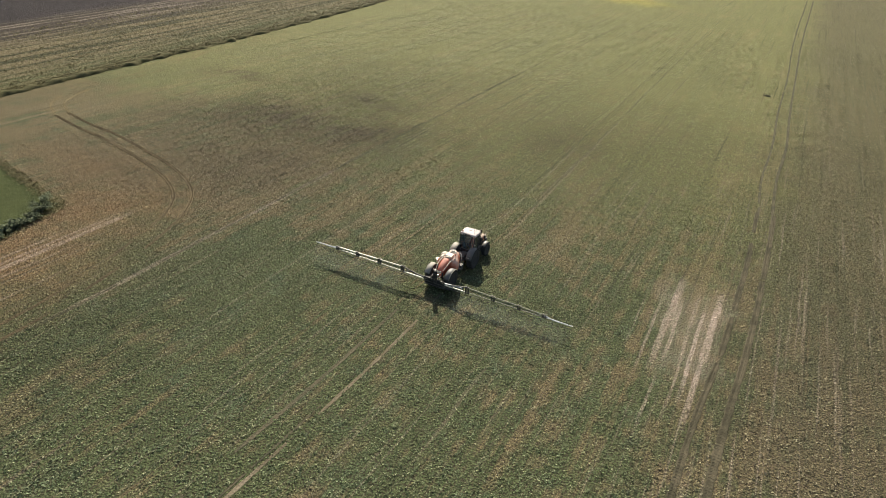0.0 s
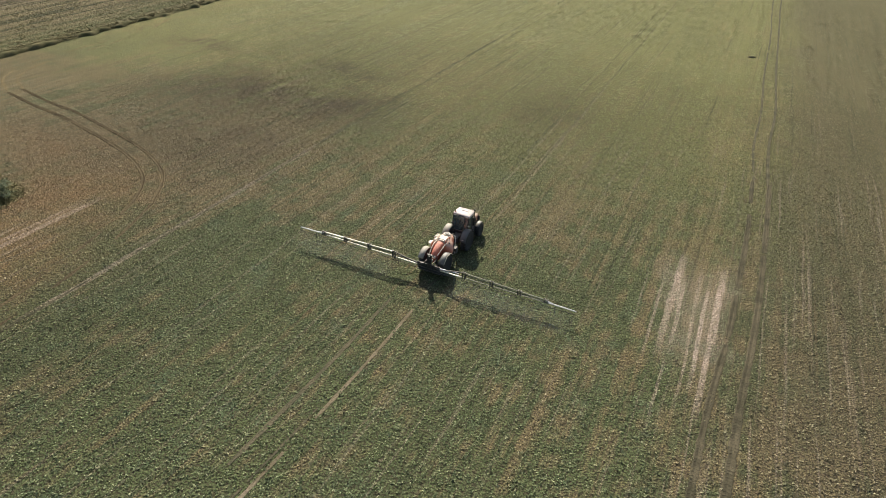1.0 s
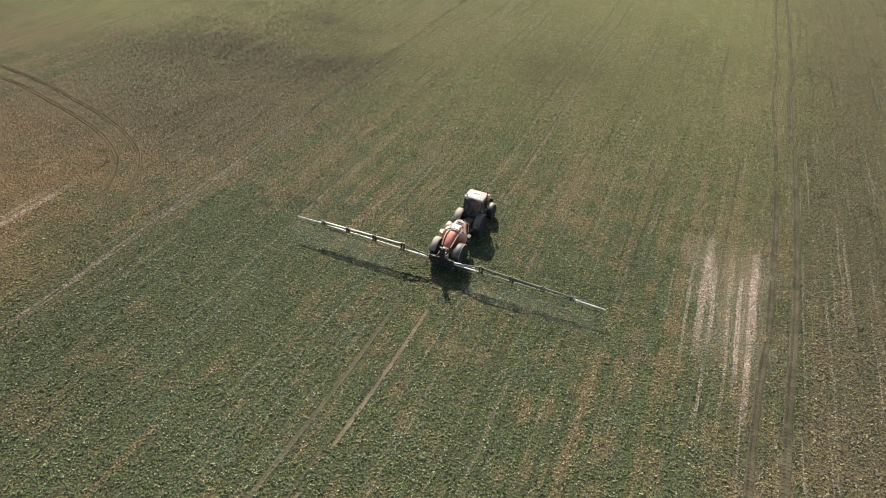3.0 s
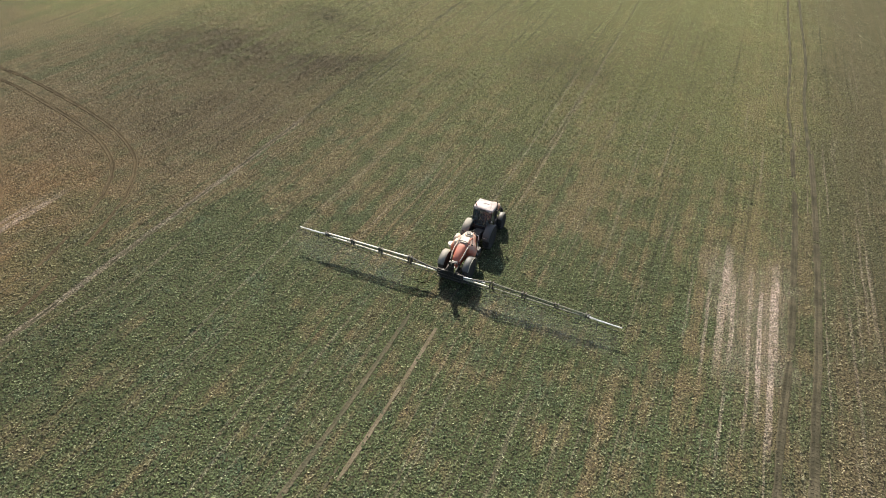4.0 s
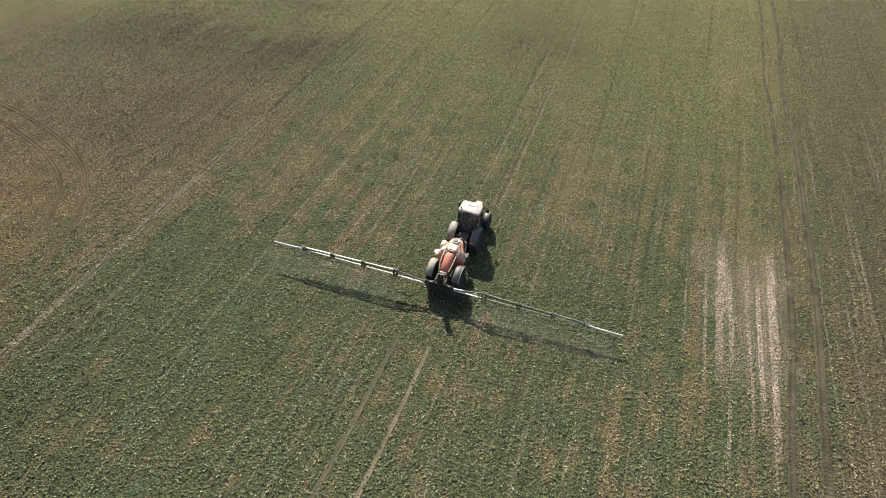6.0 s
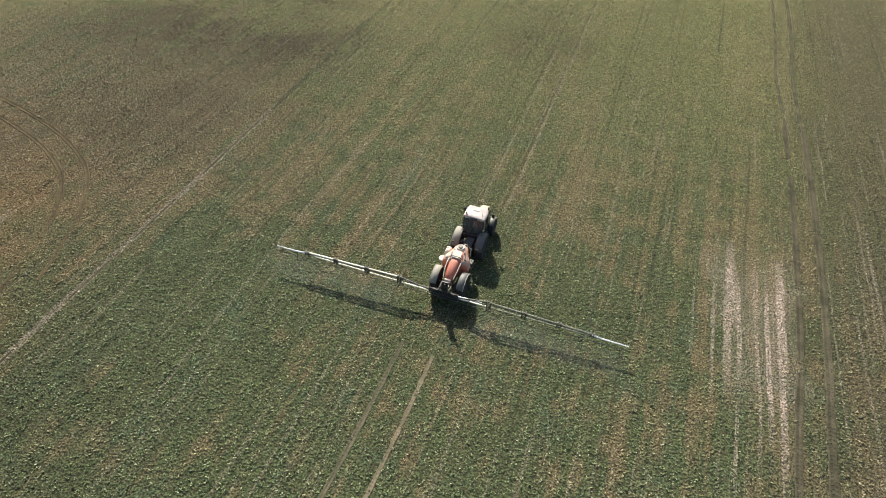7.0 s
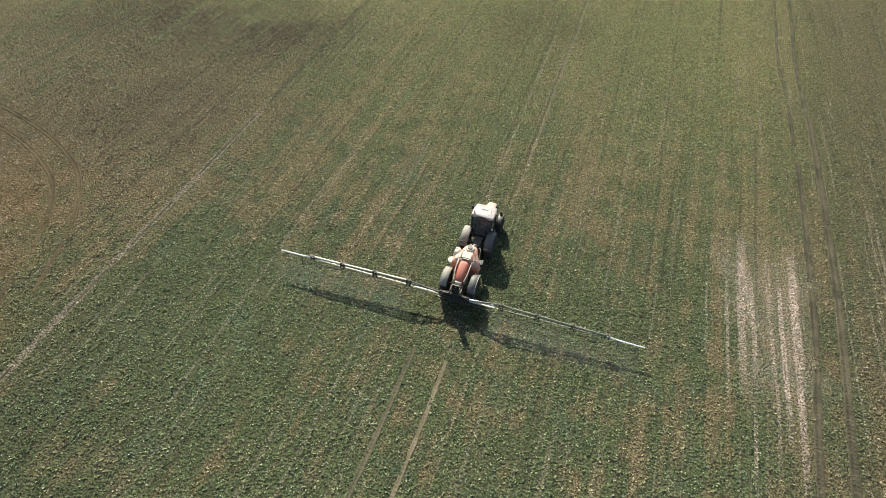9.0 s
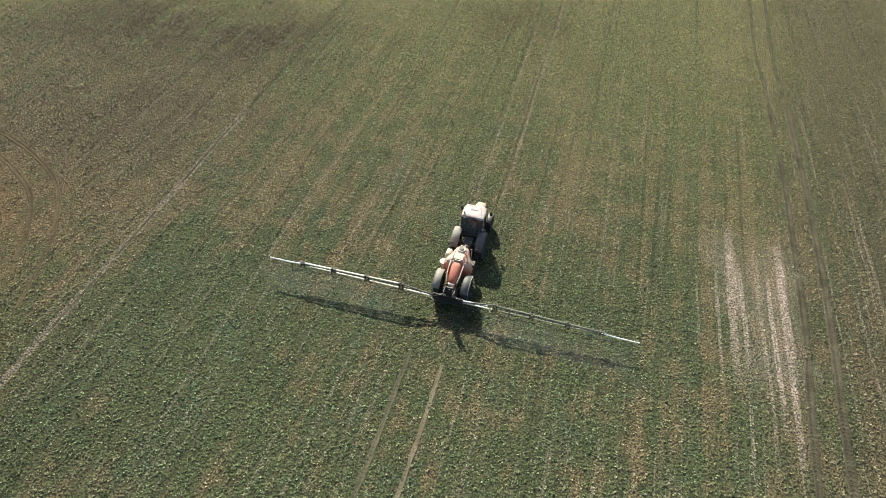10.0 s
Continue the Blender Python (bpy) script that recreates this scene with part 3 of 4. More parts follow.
        part("mirror", bm, MAT_BLACK, arm, "black side mirror")
    bm = bmesh.new()
    lathe(bm, [(2.96, 0.06), (3.08, 0.055), (3.11, 0.03)], (-0.62, 6.35, 0), 12, "z")
    part("beacon", bm, MAT_RED, roof, "orange warning beacon")
    bm = bmesh.new()
    rod(bm, (0.55, 6.3, 2.95), (0.56, 6.25, 3.55), 0.008, 5)
    part("aerial", bm, MAT_BLACK, roof)
    bm = bmesh.new()
    box(bm, (0, 6.12, 2.84), (0.5, 0.06, 0.07), 0.015)
    part("roof_trim", bm, MAT_BLACK, roof, "dark rear roof trim")
    for s in (-1, 1):
        bm = bmesh.new()
        box(bm, (s * 0.80, 4.78, 1.30), (0.30, 0.05, 0.12), 0.015)
        part("number_panel" if s > 0 else "reflector_panel", bm, MAT_CREAM if s > 0 else MAT_DARK, t)
        bm = bmesh.new()
        tube(bm, [(s * 0.74, 7.42, 1.2), (s * 0.86, 7.46, 1.6), (s * 0.80, 7.40, 2.3)], 0.016, 6)
        part("grab_rail", bm, MAT_BLACK, t)
    for x, z in ((-0.34, 1.5), (0.34, 1.5)):
        bm = bmesh.new()
        rod(bm, (x, 5.95, z), (x * 1.05, 6.15, 2.72), 0.022, 6)
        part("rear_window_bar", bm, MAT_DARK, t)
    bm = bmesh.new()
    tube(bm, [(0.05, 5.99, 1.62), (0.10, 5.95, 1.70), (0.28, 6.02, 2.20)], 0.014, 5)
    part("wiper", bm, MAT_DARK, t)
    for s in (-1, 1):
        bm = bmesh.new()
        box(bm, (s * 0.80, 6.02, 2.05), (0.12, 0.10, 0.12), 0.025)
        lamp = part("work_lamp", bm, MAT_CHROME if s > 0 else MAT_DARK, t, "pale side work lamp" if s > 0 else "dark side work lamp")
        bm = bmesh.new()
        rod(bm, (s * 0.72, 6.04, 2.0), (s * 0.80, 6.04, 2.03), 0.02, 6)
        part("bracket", bm, MAT_BLACK, lamp)
    # inside the cab
    bm = bmesh.new()
    box(bm, (0, 6.45, 1.62), (0.5, 0.5, 0.14), 0.05)
    box(bm, (0, 6.22, 1.95), (0.48, 0.13, 0.62), 0.05)
    rod(bm, (0, 6.45, 1.3), (0, 6.45, 1.6), 0.12, 10)
    part("seat", bm, MAT_BLACK, t, "black cab seat")
    bm = bmesh.new()
    rod(bm, (0, 7.25, 1.3), (0, 7.05, 1.85), 0.04, 8)
    m = Matrix.Translation((0, 7.03, 1.88)) @ Matrix.Rotation(radians(25), 4, "X")
    pts = [m @ Vector((0.19 * math.cos(a), 0.19 * math.sin(a), 0)) for a in [2 * math.pi * i / 14 for i in range(15)]]
    tube(bm, pts, 0.016, 6)
    part("steering_wheel", bm, MAT_BLACK, t)
    bm = bmesh.new()
    box(bm, (0, 7.32, 1.55), (0.7, 0.22, 0.5), 0.06)
    part("dashboard", bm, MAT_BLACK, t)
    # rear mudguards, wheels
    for s in (-1, 1):
        mudguard(t, s * 0.86, ra, 0.90, 0.96, 0.58, 25, 165, MAT_GUARD if s < 0 else MAT_DARK_SHADED_GUARD, "dusty beige rear mudguard" if s < 0 else "rear mudguard, dark grey in place of the cab's shade")
        wheel(t, s * 0.90, ra, 0.90, 0.52, 20, 0.46)
        mudguard(t, s * 0.88, fa, 0.64, 0.71, 0.40, 40, 140, MAT_BLACK, "black front mudguard")
        wheel(t, s * 0.88, fa, 0.64, 0.42, 18, 0.33)
        bm = bmesh.new()
        for i in range(3):
            box(bm, (s * 0.72, 7.0, 0.55 + 0.27 * i), (0.28, 0.36, 0.03), 0.008)
        for y in (6.83, 7.17):
            rod(bm, (s * 0.72, y, 0.5), (s * 0.66, y, 1.2), 0.018, 6)
        part("cab_step", bm, MAT_BLACK, t)
        bm = bmesh.new()
        box(bm, (s * 0.50, 7.75, 0.85), (0.32, 0.8, 0.5), 0.07)
        part("fuel_tank", bm, MAT_BLACK, t)
        bm = bmesh.new()
        box(bm, (s * 0.98, 4.82, 1.42), (0.14, 0.06, 0.2), 0.02)
        part("tail_light", bm, MAT_DARK, t, "dusty dark tail light")
        # linkage
        bm = bmesh.new()
        rod(bm, (s * 0.28, 5.45, 0.72), (s * 0.36, 4.62, 0.60), 0.045, 8)
        rod(bm, (s * 0.30, 5.15, 1.42), (s * 0.34, 4.95, 0.66), 0.03, 8)
        rod(bm, (s * 0.24, 5.45, 1.38), (s * 0.32, 5.08, 1.45), 0.045, 8)
        part("lift_arm", bm, MAT_DARK, t)
    bm = bmesh.new()
    box(bm, (0, 5.25, 0.95), (0.5, 0.5, 0.5), 0.05)
    box(bm, (0, 4.95, 0.55), (0.16, 0.7, 0.06), 0.015)
    rod(bm, (0, 5.0, 0.78), (0, 4.75, 0.78), 0.045, 10)
    part("hitch", bm, MAT_DARK, t)
    return t


build_tractor()
# ---- sprayer ----
def build_sprayer():
    t = thing("trailed_sprayer", "trailed field sprayer with orange tank and unfolded cream boom", "sprayer")
    ay = 1.38
    # frame and drawbar
    bm = bmesh.new()
    for s in (-1, 1):
        box(bm, (s * 0.40, 2.1, 0.86), (0.10, 3.6, 0.16), 0.015)
    for y in (0.45, 1.38, 2.4, 3.4, 3.85):
        box(bm, (0, y, 0.86), (0.8, 0.1, 0.12), 0.015)
    rod(bm, (-0.8, ay, 0.88), (0.8, ay, 0.88), 0.07, 12)
    part("chassis", bm, MAT_BLACK, t)
    bm = bmesh.new()
    for s in (-1, 1):
        rod(bm, (s * 0.36, 3.9, 0.84), (s * 0.06, 4.72, 0.64), 0.055, 8)
    rod(bm, (0, 4.66, 0.62), (0, 4.98, 0.62), 0.06, 10)
    box(bm, (0, 4.25, 0.74), (0.5, 0.08, 0.08), 0.01)
    part("drawbar", bm, MAT_BLACK, t)
    bm = bmesh.new()
    rod(bm, (0.22, 4.3, 0.1), (0.22, 4.3, 0.85), 0.035, 8)
    box(bm, (0.22, 4.3, 0.09), (0.2, 0.2, 0.03), 0.008)
    part("parking_jack", bm, MAT_DARK, t)
    for k, (x0, x1, z) in enumerate(((-0.16, -0.05, 1.5), (0.02, 0.06, 1.62), (0.16, 0.10, 1.45), (-0.06, 0.0, 1.35))):
        bm = bmesh.new()
        tube(bm, [(x0 * 1.6, 3.85, 1.7), (x0 * 1.8, 4.05, z + 0.35), (x0 * 1.4, 4.4, z + 0.28), (x1 * 1.5, 4.75, z - 0.1), (x1, 5.0, 1.15)], 0.030, 6)
        part("hose", bm, MAT_CREAM if k < 2 else MAT_HOSE, t, "pale hose" if k < 2 else "dark hose")
    # main tank: a rounded front, a broad middle, and a narrow cowl between the wheels
    bm = bmesh.new()
    hull(bm, [arch(3.98, 0.24, 1.25, 1.9, 3), arch(3.88, 0.44, 1.05, 2.22, 3), arch(3.6, 0.54, 0.95, 2.40, 2.8), arch(3.3, 0.62, 0.93, 2.42, 2.8), arch(3.0, 0.80, 0.93, 2.38, 2.6),
              arch(2.75, 0.95, 0.93, 2.32, 2.6), arch(2.42, 0.98, 0.93, 2.26, 2.6), arch(2.28, 0.88, 0.93, 2.20, 2.6), arch(2.18, 0.5, 0.95, 2.05, 2.6)])
    tank = part("tank", bm, MAT_ORANGE, t, "orange moulded plastic tank", smooth=True)
    bm = bmesh.new()
    hull(bm, [arch(2.34, 0.22, 1.5, 2.26, 3.4), arch(2.24, 0.33, 1.3, 2.34, 3.4), arch(1.95, 0.37, 1.0, 2.30, 3.4), arch(1.5, 0.35, 1.0, 2.14, 3.2), arch(1.15, 0.30, 1.0, 1.96, 3), arch(0.98, 0.25, 1.05, 1.80, 3), arch(0.92, 0.18, 1.15, 1.64, 3)])
    part("rear_cowl", bm, MAT_COWL, tank, "red-orange rear cowl", smooth=True)
    for s in (-1, 1):
        bm = bmesh.new()
        tube(bm, [(s * 0.44, 2.42, 2.20), (s * 0.45, 1.95, 2.22), (s * 0.42, 1.4, 2.02), (s * 0.34, 0.98, 1.78)], 0.035, 6)
        part("side_rail", bm, MAT_CREAM, tank, "cream side rail")
    bm = bmesh.new()
    box(bm, (0.0, 0.93, 1.62), (0.42, 0.16, 0.22), 0.04)
    part("cowl_end", bm, MAT_CREAM, tank, "cream end piece")
    bm = bmesh.new()
    lathe(bm, [(2.34, 0.30), (2.46, 0.29), (2.49, 0.26), (2.46, 0.20), (2.46, 0.05)], (-0.01, 3.42, 0), 24, "z")
    part("lid_collar", bm, MAT_CREAM, tank, "cream filling collar", smooth=False)
    bm = bmesh.new()
    lathe(bm, [(2.45, 0.17), (2.50, 0.16), (2.52, 0.11), (2.52, 0.02)], (-0.01, 3.42, 0), 20, "z")
    part("lid", bm, MAT_DARK, tank, "dark tank lid", smooth=False)
    # platform and rails over the tank
    bm = bmesh.new()
    box(bm, (-0.04, 2.70, 2.40), (0.66, 0.62, 0.05), 0.012, Matrix.Rotation(radians(8), 4, "X"))
    part("platform", bm, MAT_CREAM, t, "cream walkway plate")
    for x, y0, z0, y1, z1, mat in ((-0.40, 3.0, 2.34, 2.4, 2.30, MAT_CREAM), (0.40, 3.05, 2.36, 2.3, 2.26, MAT_COWL)):
        bm = bmesh.new()
        tube(bm, [(x, y0, z0 - 0.1), (x, y0, z0 + 0.10), (x, (y0 + y1) / 2, z0 + 0.14), (x * 0.95, y1, z1 + 0.12), (x * 0.95, y1, z1 - 0.22)], 0.030, 6)
        part("handrail", bm, mat, t)
    bm = bmesh.new()
    tube(bm, [(-0.46, 2.44, 2.30), (-0.2, 2.42, 2.46), (0.2, 2.42, 2.46), (0.48, 2.44, 2.28)], 0.03, 6)
    part("cross_bar", bm, MAT_BLACK, t)
    for x, y, z in ((0.34, 3.15, 2.38), (-0.34, 3.1, 2.36), (0.60, 2.6, 2.20)):
        bm = bmesh.new()
        lathe(bm, [(z - 0.06, 0.075), (z + 0.05, 0.07), (z + 0.06, 0.03)], (x, y, 0), 12, "z")
        part("filler_cap", bm, MAT_BLACK, tank, "small black cap")
    bm = bmesh.new()
    tube(bm, [(0.58, 3.85, 1.2), (0.60, 3.86, 2.15), (0.52, 3.70, 2.32)], 0.018, 6)
    part("level_tube", bm, MAT_TIP, tank, "clear level tube")
    # items on the left side of the tank
    bm = bmesh.new()
    hull(bm, [arch(2.78, 0.17, 1.45, 1.98, 3), arch(2.86, 0.22, 1.4, 2.06, 3), arch(3.30, 0.22, 1.4, 2.06, 3), arch(3.38, 0.17, 1.45, 1.98, 3)])
    ob = part("clean_water_tank", bm, MAT_CREAM, t, "cream clean-water canister", smooth=True)
    ob.location = (-0.80, 0.18, 0.12)
    bm = bmesh.new()
    lathe(bm, [(1.15, 0.05), (1.3, 0.2), (1.55, 0.26), (1.6, 0.26), (1.62, 0.1)], (-0.98, 2.62, 0.2), 20, "z")
    box(bm, (-0.9, 2.62, 1.3), (0.2, 0.3, 0.3), 0.03)
    part("mixing_hopper", bm, MAT_CREAM, t, "cream chemical mixing hopper")
    bm = bmesh.new()
    box(bm, (-0.92, 3.55, 1.25), (0.36, 0.5, 0.06), 0.01)
    for y in (3.34, 3.76):
        tube(bm, [(-1.05, y, 0.6), (-1.05, y, 2.1), (-0.82, y, 2.2)], 0.018, 6)
    for i in range(3):
        rod(bm, (-1.05, 3.34, 0.65 + 0.28 * i), (-1.05, 3.76, 0.65 + 0.28 * i), 0.016, 6)
    part("ladder", bm, MAT_DARK, t)
    bm = bmesh.new()
    hull(bm, [arch(2.20, 0.10, 1.70, 2.02, 3), arch(2.26, 0.14, 1.66, 2.08, 3), arch(2.60, 0.14, 1.66, 2.08, 3), arch(2.66, 0.10, 1.70, 2.02, 3)])
    ob = part("rinse_canister", bm, MAT_CREAM, t, "pale rinsing canister", smooth=True)
    ob.location = (-0.62, 0.18, 0.16)
    bm = bmesh.new()
    box(bm, (0.80, 3.45, 1.12), (0.3, 0.45, 0.5), 0.05)
    rod(bm, (0.82, 3.0, 1.05), (0.82, 3.2, 1.05), 0.12, 12)
    part("pump_unit", bm, MAT_DARK, t)
    # wheels
    for s in (-1, 1):
        wheel(t, s * 0.92, ay, 0.90, 0.44, 22, 0.52)
        mudguard(t, s * 0.92, ay, 0.90, 0.97, 0.48, 35, 150, MAT_GUARD if s < 0 else MAT_DARK_SHADED_GUARD, "dusty beige mudguard" if s < 0 else "dark grey mudguard", MAT_RIM if s > 0 else MAT_GUARD)
    # lift frame behind the tank
    for s in (-1, 1):
        bm = bmesh.new()
        rod(bm, (s * 0.34, 0.95, 1.0), (s * 0.34, 0.30, 0.98), 0.045, 8)
        rod(bm, (s * 0.34, 0.95, 1.5), (s * 0.34, 0.30, 1.45), 0.04, 8)
        box(bm, (s * 0.34, 0.92, 1.25), (0.08, 0.08, 0.8), 0.012)
        part("lift_linkage", bm, MAT_BLACK, t)
    bm = bmesh.new()
    for s in (-1, 1):
        box(bm, (s * 0.36, 0.26, 1.10), (0.07, 0.07, 0.6), 0.015)
        box(bm, (s * 0.95, 0.20, 1.12), (0.07, 0.08, 0.40), 0.015)
        rod(bm, (s * 0.36, 0.22, 1.38), (s * 0.95, 0.20, 1.30), 0.026, 8)
        rod(bm, (s * 0.36, 0.22, 1.30), (s * 0.95, 0.20, 1.00), 0.035, 8)
    for z in (0.62, 0.86, 1.24):
        box(bm, (0, 0.22, z), (2.0, 0.07, 0.07), 0.012)
    for x in (-0.72, -0.18, 0.18, 0.72):
        box(bm, (x, 0.24, 0.93), (0.05, 0.05, 0.60), 0.010)
    for s in (-1, 1):
        box(bm, (s * 0.66, 0.30, 0.90), (0.60, 0.025, 0.52), 0.006)
    box(bm, (0.0, 0.30, 0.95), (0.64, 0.03, 0.62), 0.006)
    part("centre_frame", bm, MAT_BLACK, t, "black boom centre frame")
    bm = bmesh.new()
    for x in (-0.06, 0.26):
        box(bm, (x, 0.06, 1.66), (0.07, 0.10, 1.36), 0.015)
    box(bm, (0.10, 0.10, 1.66), (0.26, 0.03, 1.10), 0.006)
    rod(bm, (0.10, 0.00, 1.1), (0.10, 0.00, 2.2), 0.035, 8)
    for z in (1.45, 1.9, 2.32):
        box(bm, (0.10, 0.04, z), (0.40, 0.08, 0.06), 0.012)
    tube(bm, [(0.26, 0.06, 2.28), (0.44, 0.02, 2.40), (0.54, 0.0, 2.24)], 0.03, 6)
    part("lift_mast", bm, MAT_BLACK, t, "black upright boom lift mast")
    bm = bmesh.new()
    rod(bm, (-0.06, 0.9, 1.25), (-0.06, 0.30, 1.72), 0.04, 10)
    rod(bm, (-0.06, 0.55, 1.53), (-0.06, 0.28, 1.74), 0.022, 8)
    part("lift_ram", bm, MAT_CHROME, t, "pale hydraulic ram")
    bm = bmesh.new()
    box(bm, (0.0, 0.46, 1.50), (0.30, 0.20, 0.26), 0.03)
    for i in range(4):
        rod(bm, (0.0 + 0.08 * i, 0.40, 1.62), (0.0 + 0.08 * i, 0.40, 1.72), 0.024, 8)
    part("valve_block", bm, MAT_CHROME, t, "pale metal valve block")
    # boom wings
    nozzle_mesh = None
    cuts = (0.95, 3.05, 5.35, 7.60, 9.70, 12.0)

    def top_z(x):
        return 1.62 - 0.026 * (x - 0.95) if x < 9.7 else 1.39

    def low_z(x):
        return 1.05 + 0.009 * x if x < 9.7 else 1.14

    for s in (-1, 1):
        for k, (a, b) in enumerate(zip(cuts, cuts[1:])):
            last = k == 4
            bm = bmesh.new()
            if last:
                rod(bm, (s * a, 0.08, 1.37), (s * (a + 0.7), 0.10, 1.22), 0.035, 8)
                rod(bm, (s * (a + 0.6), 0.10, 1.22), (s * b, 0.10, 1.20), 0.052, 8, 0.034)
                rod(bm, (s * a, 0.20, 1.14), (s * (a + 0.66), 0.11, 1.20), 0.03, 8)
            else:
                fat = 0.046 if s < 0 or k < 1 else 0.030
                if k:
                    fall = math.atan2(top_z(a) - top_z(b), b - a)
                    box(bm, (s * (a + b) / 2, 0.11, (top_z(a) + top_z(b)) / 2), (b - a - 0.26, fat * 2.0, fat * 1.6), 0.010, Matrix.Rotation(s * fall, 4, "Y"))
                box(bm, (s * (a + b) / 2, 0.16, (low_z(a) + low_z(b)) / 2), (b - a - 0.10, fat * 2.0, fat * 1.8), 0.010)
            sec = part("boom_section", bm, MAT_TIP if last else MAT_RAIL if s < 0 or k < 1 else MAT_RAIL_SHADED, t, "white boom tip" if last else "cream steel boom section with lattice" if s < 0 or k < 1 else "steel boom section with lattice, coloured dark green-grey in place of shade")
            if not last:
                bm = bmesh.new()
                steps = 5
                if k == 0:
                    rod(bm, (s * 0.98, 0.14, 1.16), (s * (b - 0.06), 0.11, top_z(b)), 0.046, 8)
                    rod(bm, (s * 1.7, 0.15, 1.10), (s * 2.2, 0.12, 1.40), 0.02, 6)
                    rod(bm, (s * 2.2, 0.12, 1.40), (s * 2.8, 0.15, 1.10), 0.02, 6)
                    steps = 0
                for i in range(steps):
                    xa, xb = a + (b - a) * i / steps, a + (b - a) * (i + 1) / steps
                    xm = (xa + xb) / 2
                    rod(bm, (s * xa, 0.16, low_z(xa)), (s * xm, 0.11, top_z(xm)), 0.013, 5)
                    rod(bm, (s * xm, 0.11, top_z(xm)), (s * xb, 0.16, low_z(xb)), 0.013, 5)
                part("lattice", bm, MAT_DARK, sec, "thin dark lattice braces")
                bm = bmesh.new()
                zt, zl = top_z(b), low_z(b)
                for q in (-0.11, 0.11):
                    box(bm, (s * (b + q), 0.14, (zt + zl) / 2), (0.05, 0.24, zt - zl + 0.14), 0.010)
                rod(bm, (s * (b - 0.17), 0.11, zt + 0.03), (s * (b + 0.17), 0.11, zt + 0.03), 0.036, 8)
                rod(bm, (s * (b - 0.17), 0.16, zl - 0.02), (s * (b + 0.17), 0.16, zl - 0.02), 0.036, 8)
                part("joint_bracket", bm, MAT_BLACK, sec, "black folding joint")
            bm = bmesh.new()
            rod(bm, (s * (a + 0.05), -0.10, 1.03), (s * (b - 0.05), -0.10, 1.03), 0.018, 6)
            part("spray_pipe", bm, MAT_DARK, sec, "thin dark spray pipe")
            x = math.ceil((a + 0.05) / 0.5) * 0.5
            while x < b - 0.02:
                if nozzle_mesh is None:
                    bm = bmesh.new()
                    rod(bm, (0, 0, 0.03), (0, 0, -0.07), 0.028, 6)
                    rod(bm, (0, 0, -0.07), (0, 0, -0.12), 0.035, 6, 0.015)
                    nozzle_mesh = mesh_of("nozzle", bm, MAT_BLACK)
                nz = new("nozzle", nozzle_mesh)
                nz.parent = sec
                nz.location = (s * x, -0.10, 1.0)
                x += 0.5
        # inner rams and the drop leg near the tip
        bm = bmesh.new()
        rod(bm, (s * 1.0, 0.16, 1.22), (s * 1.9, 0.14, 1.30), 0.055, 10)
        rod(bm, (s * 1.9, 0.14, 1.30), (s * 2.6, 0.10, 1.36), 0.03, 8)
        part("folding_ram", bm, MAT_TIP if s > 0 else MAT_DARK, t, "white hydraulic folding ram" if s > 0 else "dark hydraulic folding ram")
        bm = bmesh.new()
        rod(bm, (s * 10.42, 0.10, 1.22), (s * 10.46, -0.02, 0.56), 0.026, 6)
        rod(bm, (s * 10.46, -0.02, 0.58), (s * 10.56, -0.10, 0.50), 0.022, 6)
        part("drop_leg", bm, MAT_DARK, t, "thin hanging boom leg")
        bm = bmesh.new()
        for i in range(4):
            a, b = 3.0 + 1.7 * i, 3.0 + 1.7 * (i + 1)
            rod(bm, (s * a, 0.14, top_z(a) - 0.16), (s * b, 0.14, top_z(b) - 0.20), 0.028, 5)
        part("boom_hose", bm, MAT_HOSE, t, "dark hose along the boom")
    # the boom swings a little round its pivot, and hangs lower over the dry strip
    for ob in t.children:
        if ob.name.split(".")[0] in ("boom_section", "drop_leg", "folding_ram", "boom_hose"):
            ob.rotation_euler = (0.0, radians(0.9), radians(1.5))
            ob.location = (-0.02, 0.0, 0.0)
    return t


build_sprayer()


def spray_mist():
    """Curtains of fine spray that sink and drift back from the nozzles."""
    g = np.random.default_rng(21)
    verts, quads = [], []
    for s in (-1, 1):
        for back, low in ((0.4, 0.10), (0.9, 0.10), (1.4, 0.14), (2.0, 0.22), (2.7, 0.30)):
            start, cols = len(verts), 36
            for i in range(cols + 1):
                x = s * (1.2 + (12.3 - 1.2) * i / cols)
                for k in range(5):
                    u = k / 4
                    verts.append((x + 0.25 * u + g.normal(0, 0.03), -0.12 - back * u**1.3 + g.normal(0, 0.05) * u, 0.86 - (0.86 - low) * u))
            for i in range(cols):
                for k in range(4):
                    q = start + i * 5 + k
                    quads.append((q, q + 1, q + 6, q + 5))
    ob = new("spray_mist", quick_mesh("spray_mist", np.array(verts), np.array(quads), MAT_MIST))
    return tagged(ob, "thin whitish water mist under the spraying boom", "spray mist", kind="stuff")


spray_mist()
# ---- field details ----
rng = np.random.default_rng(7)


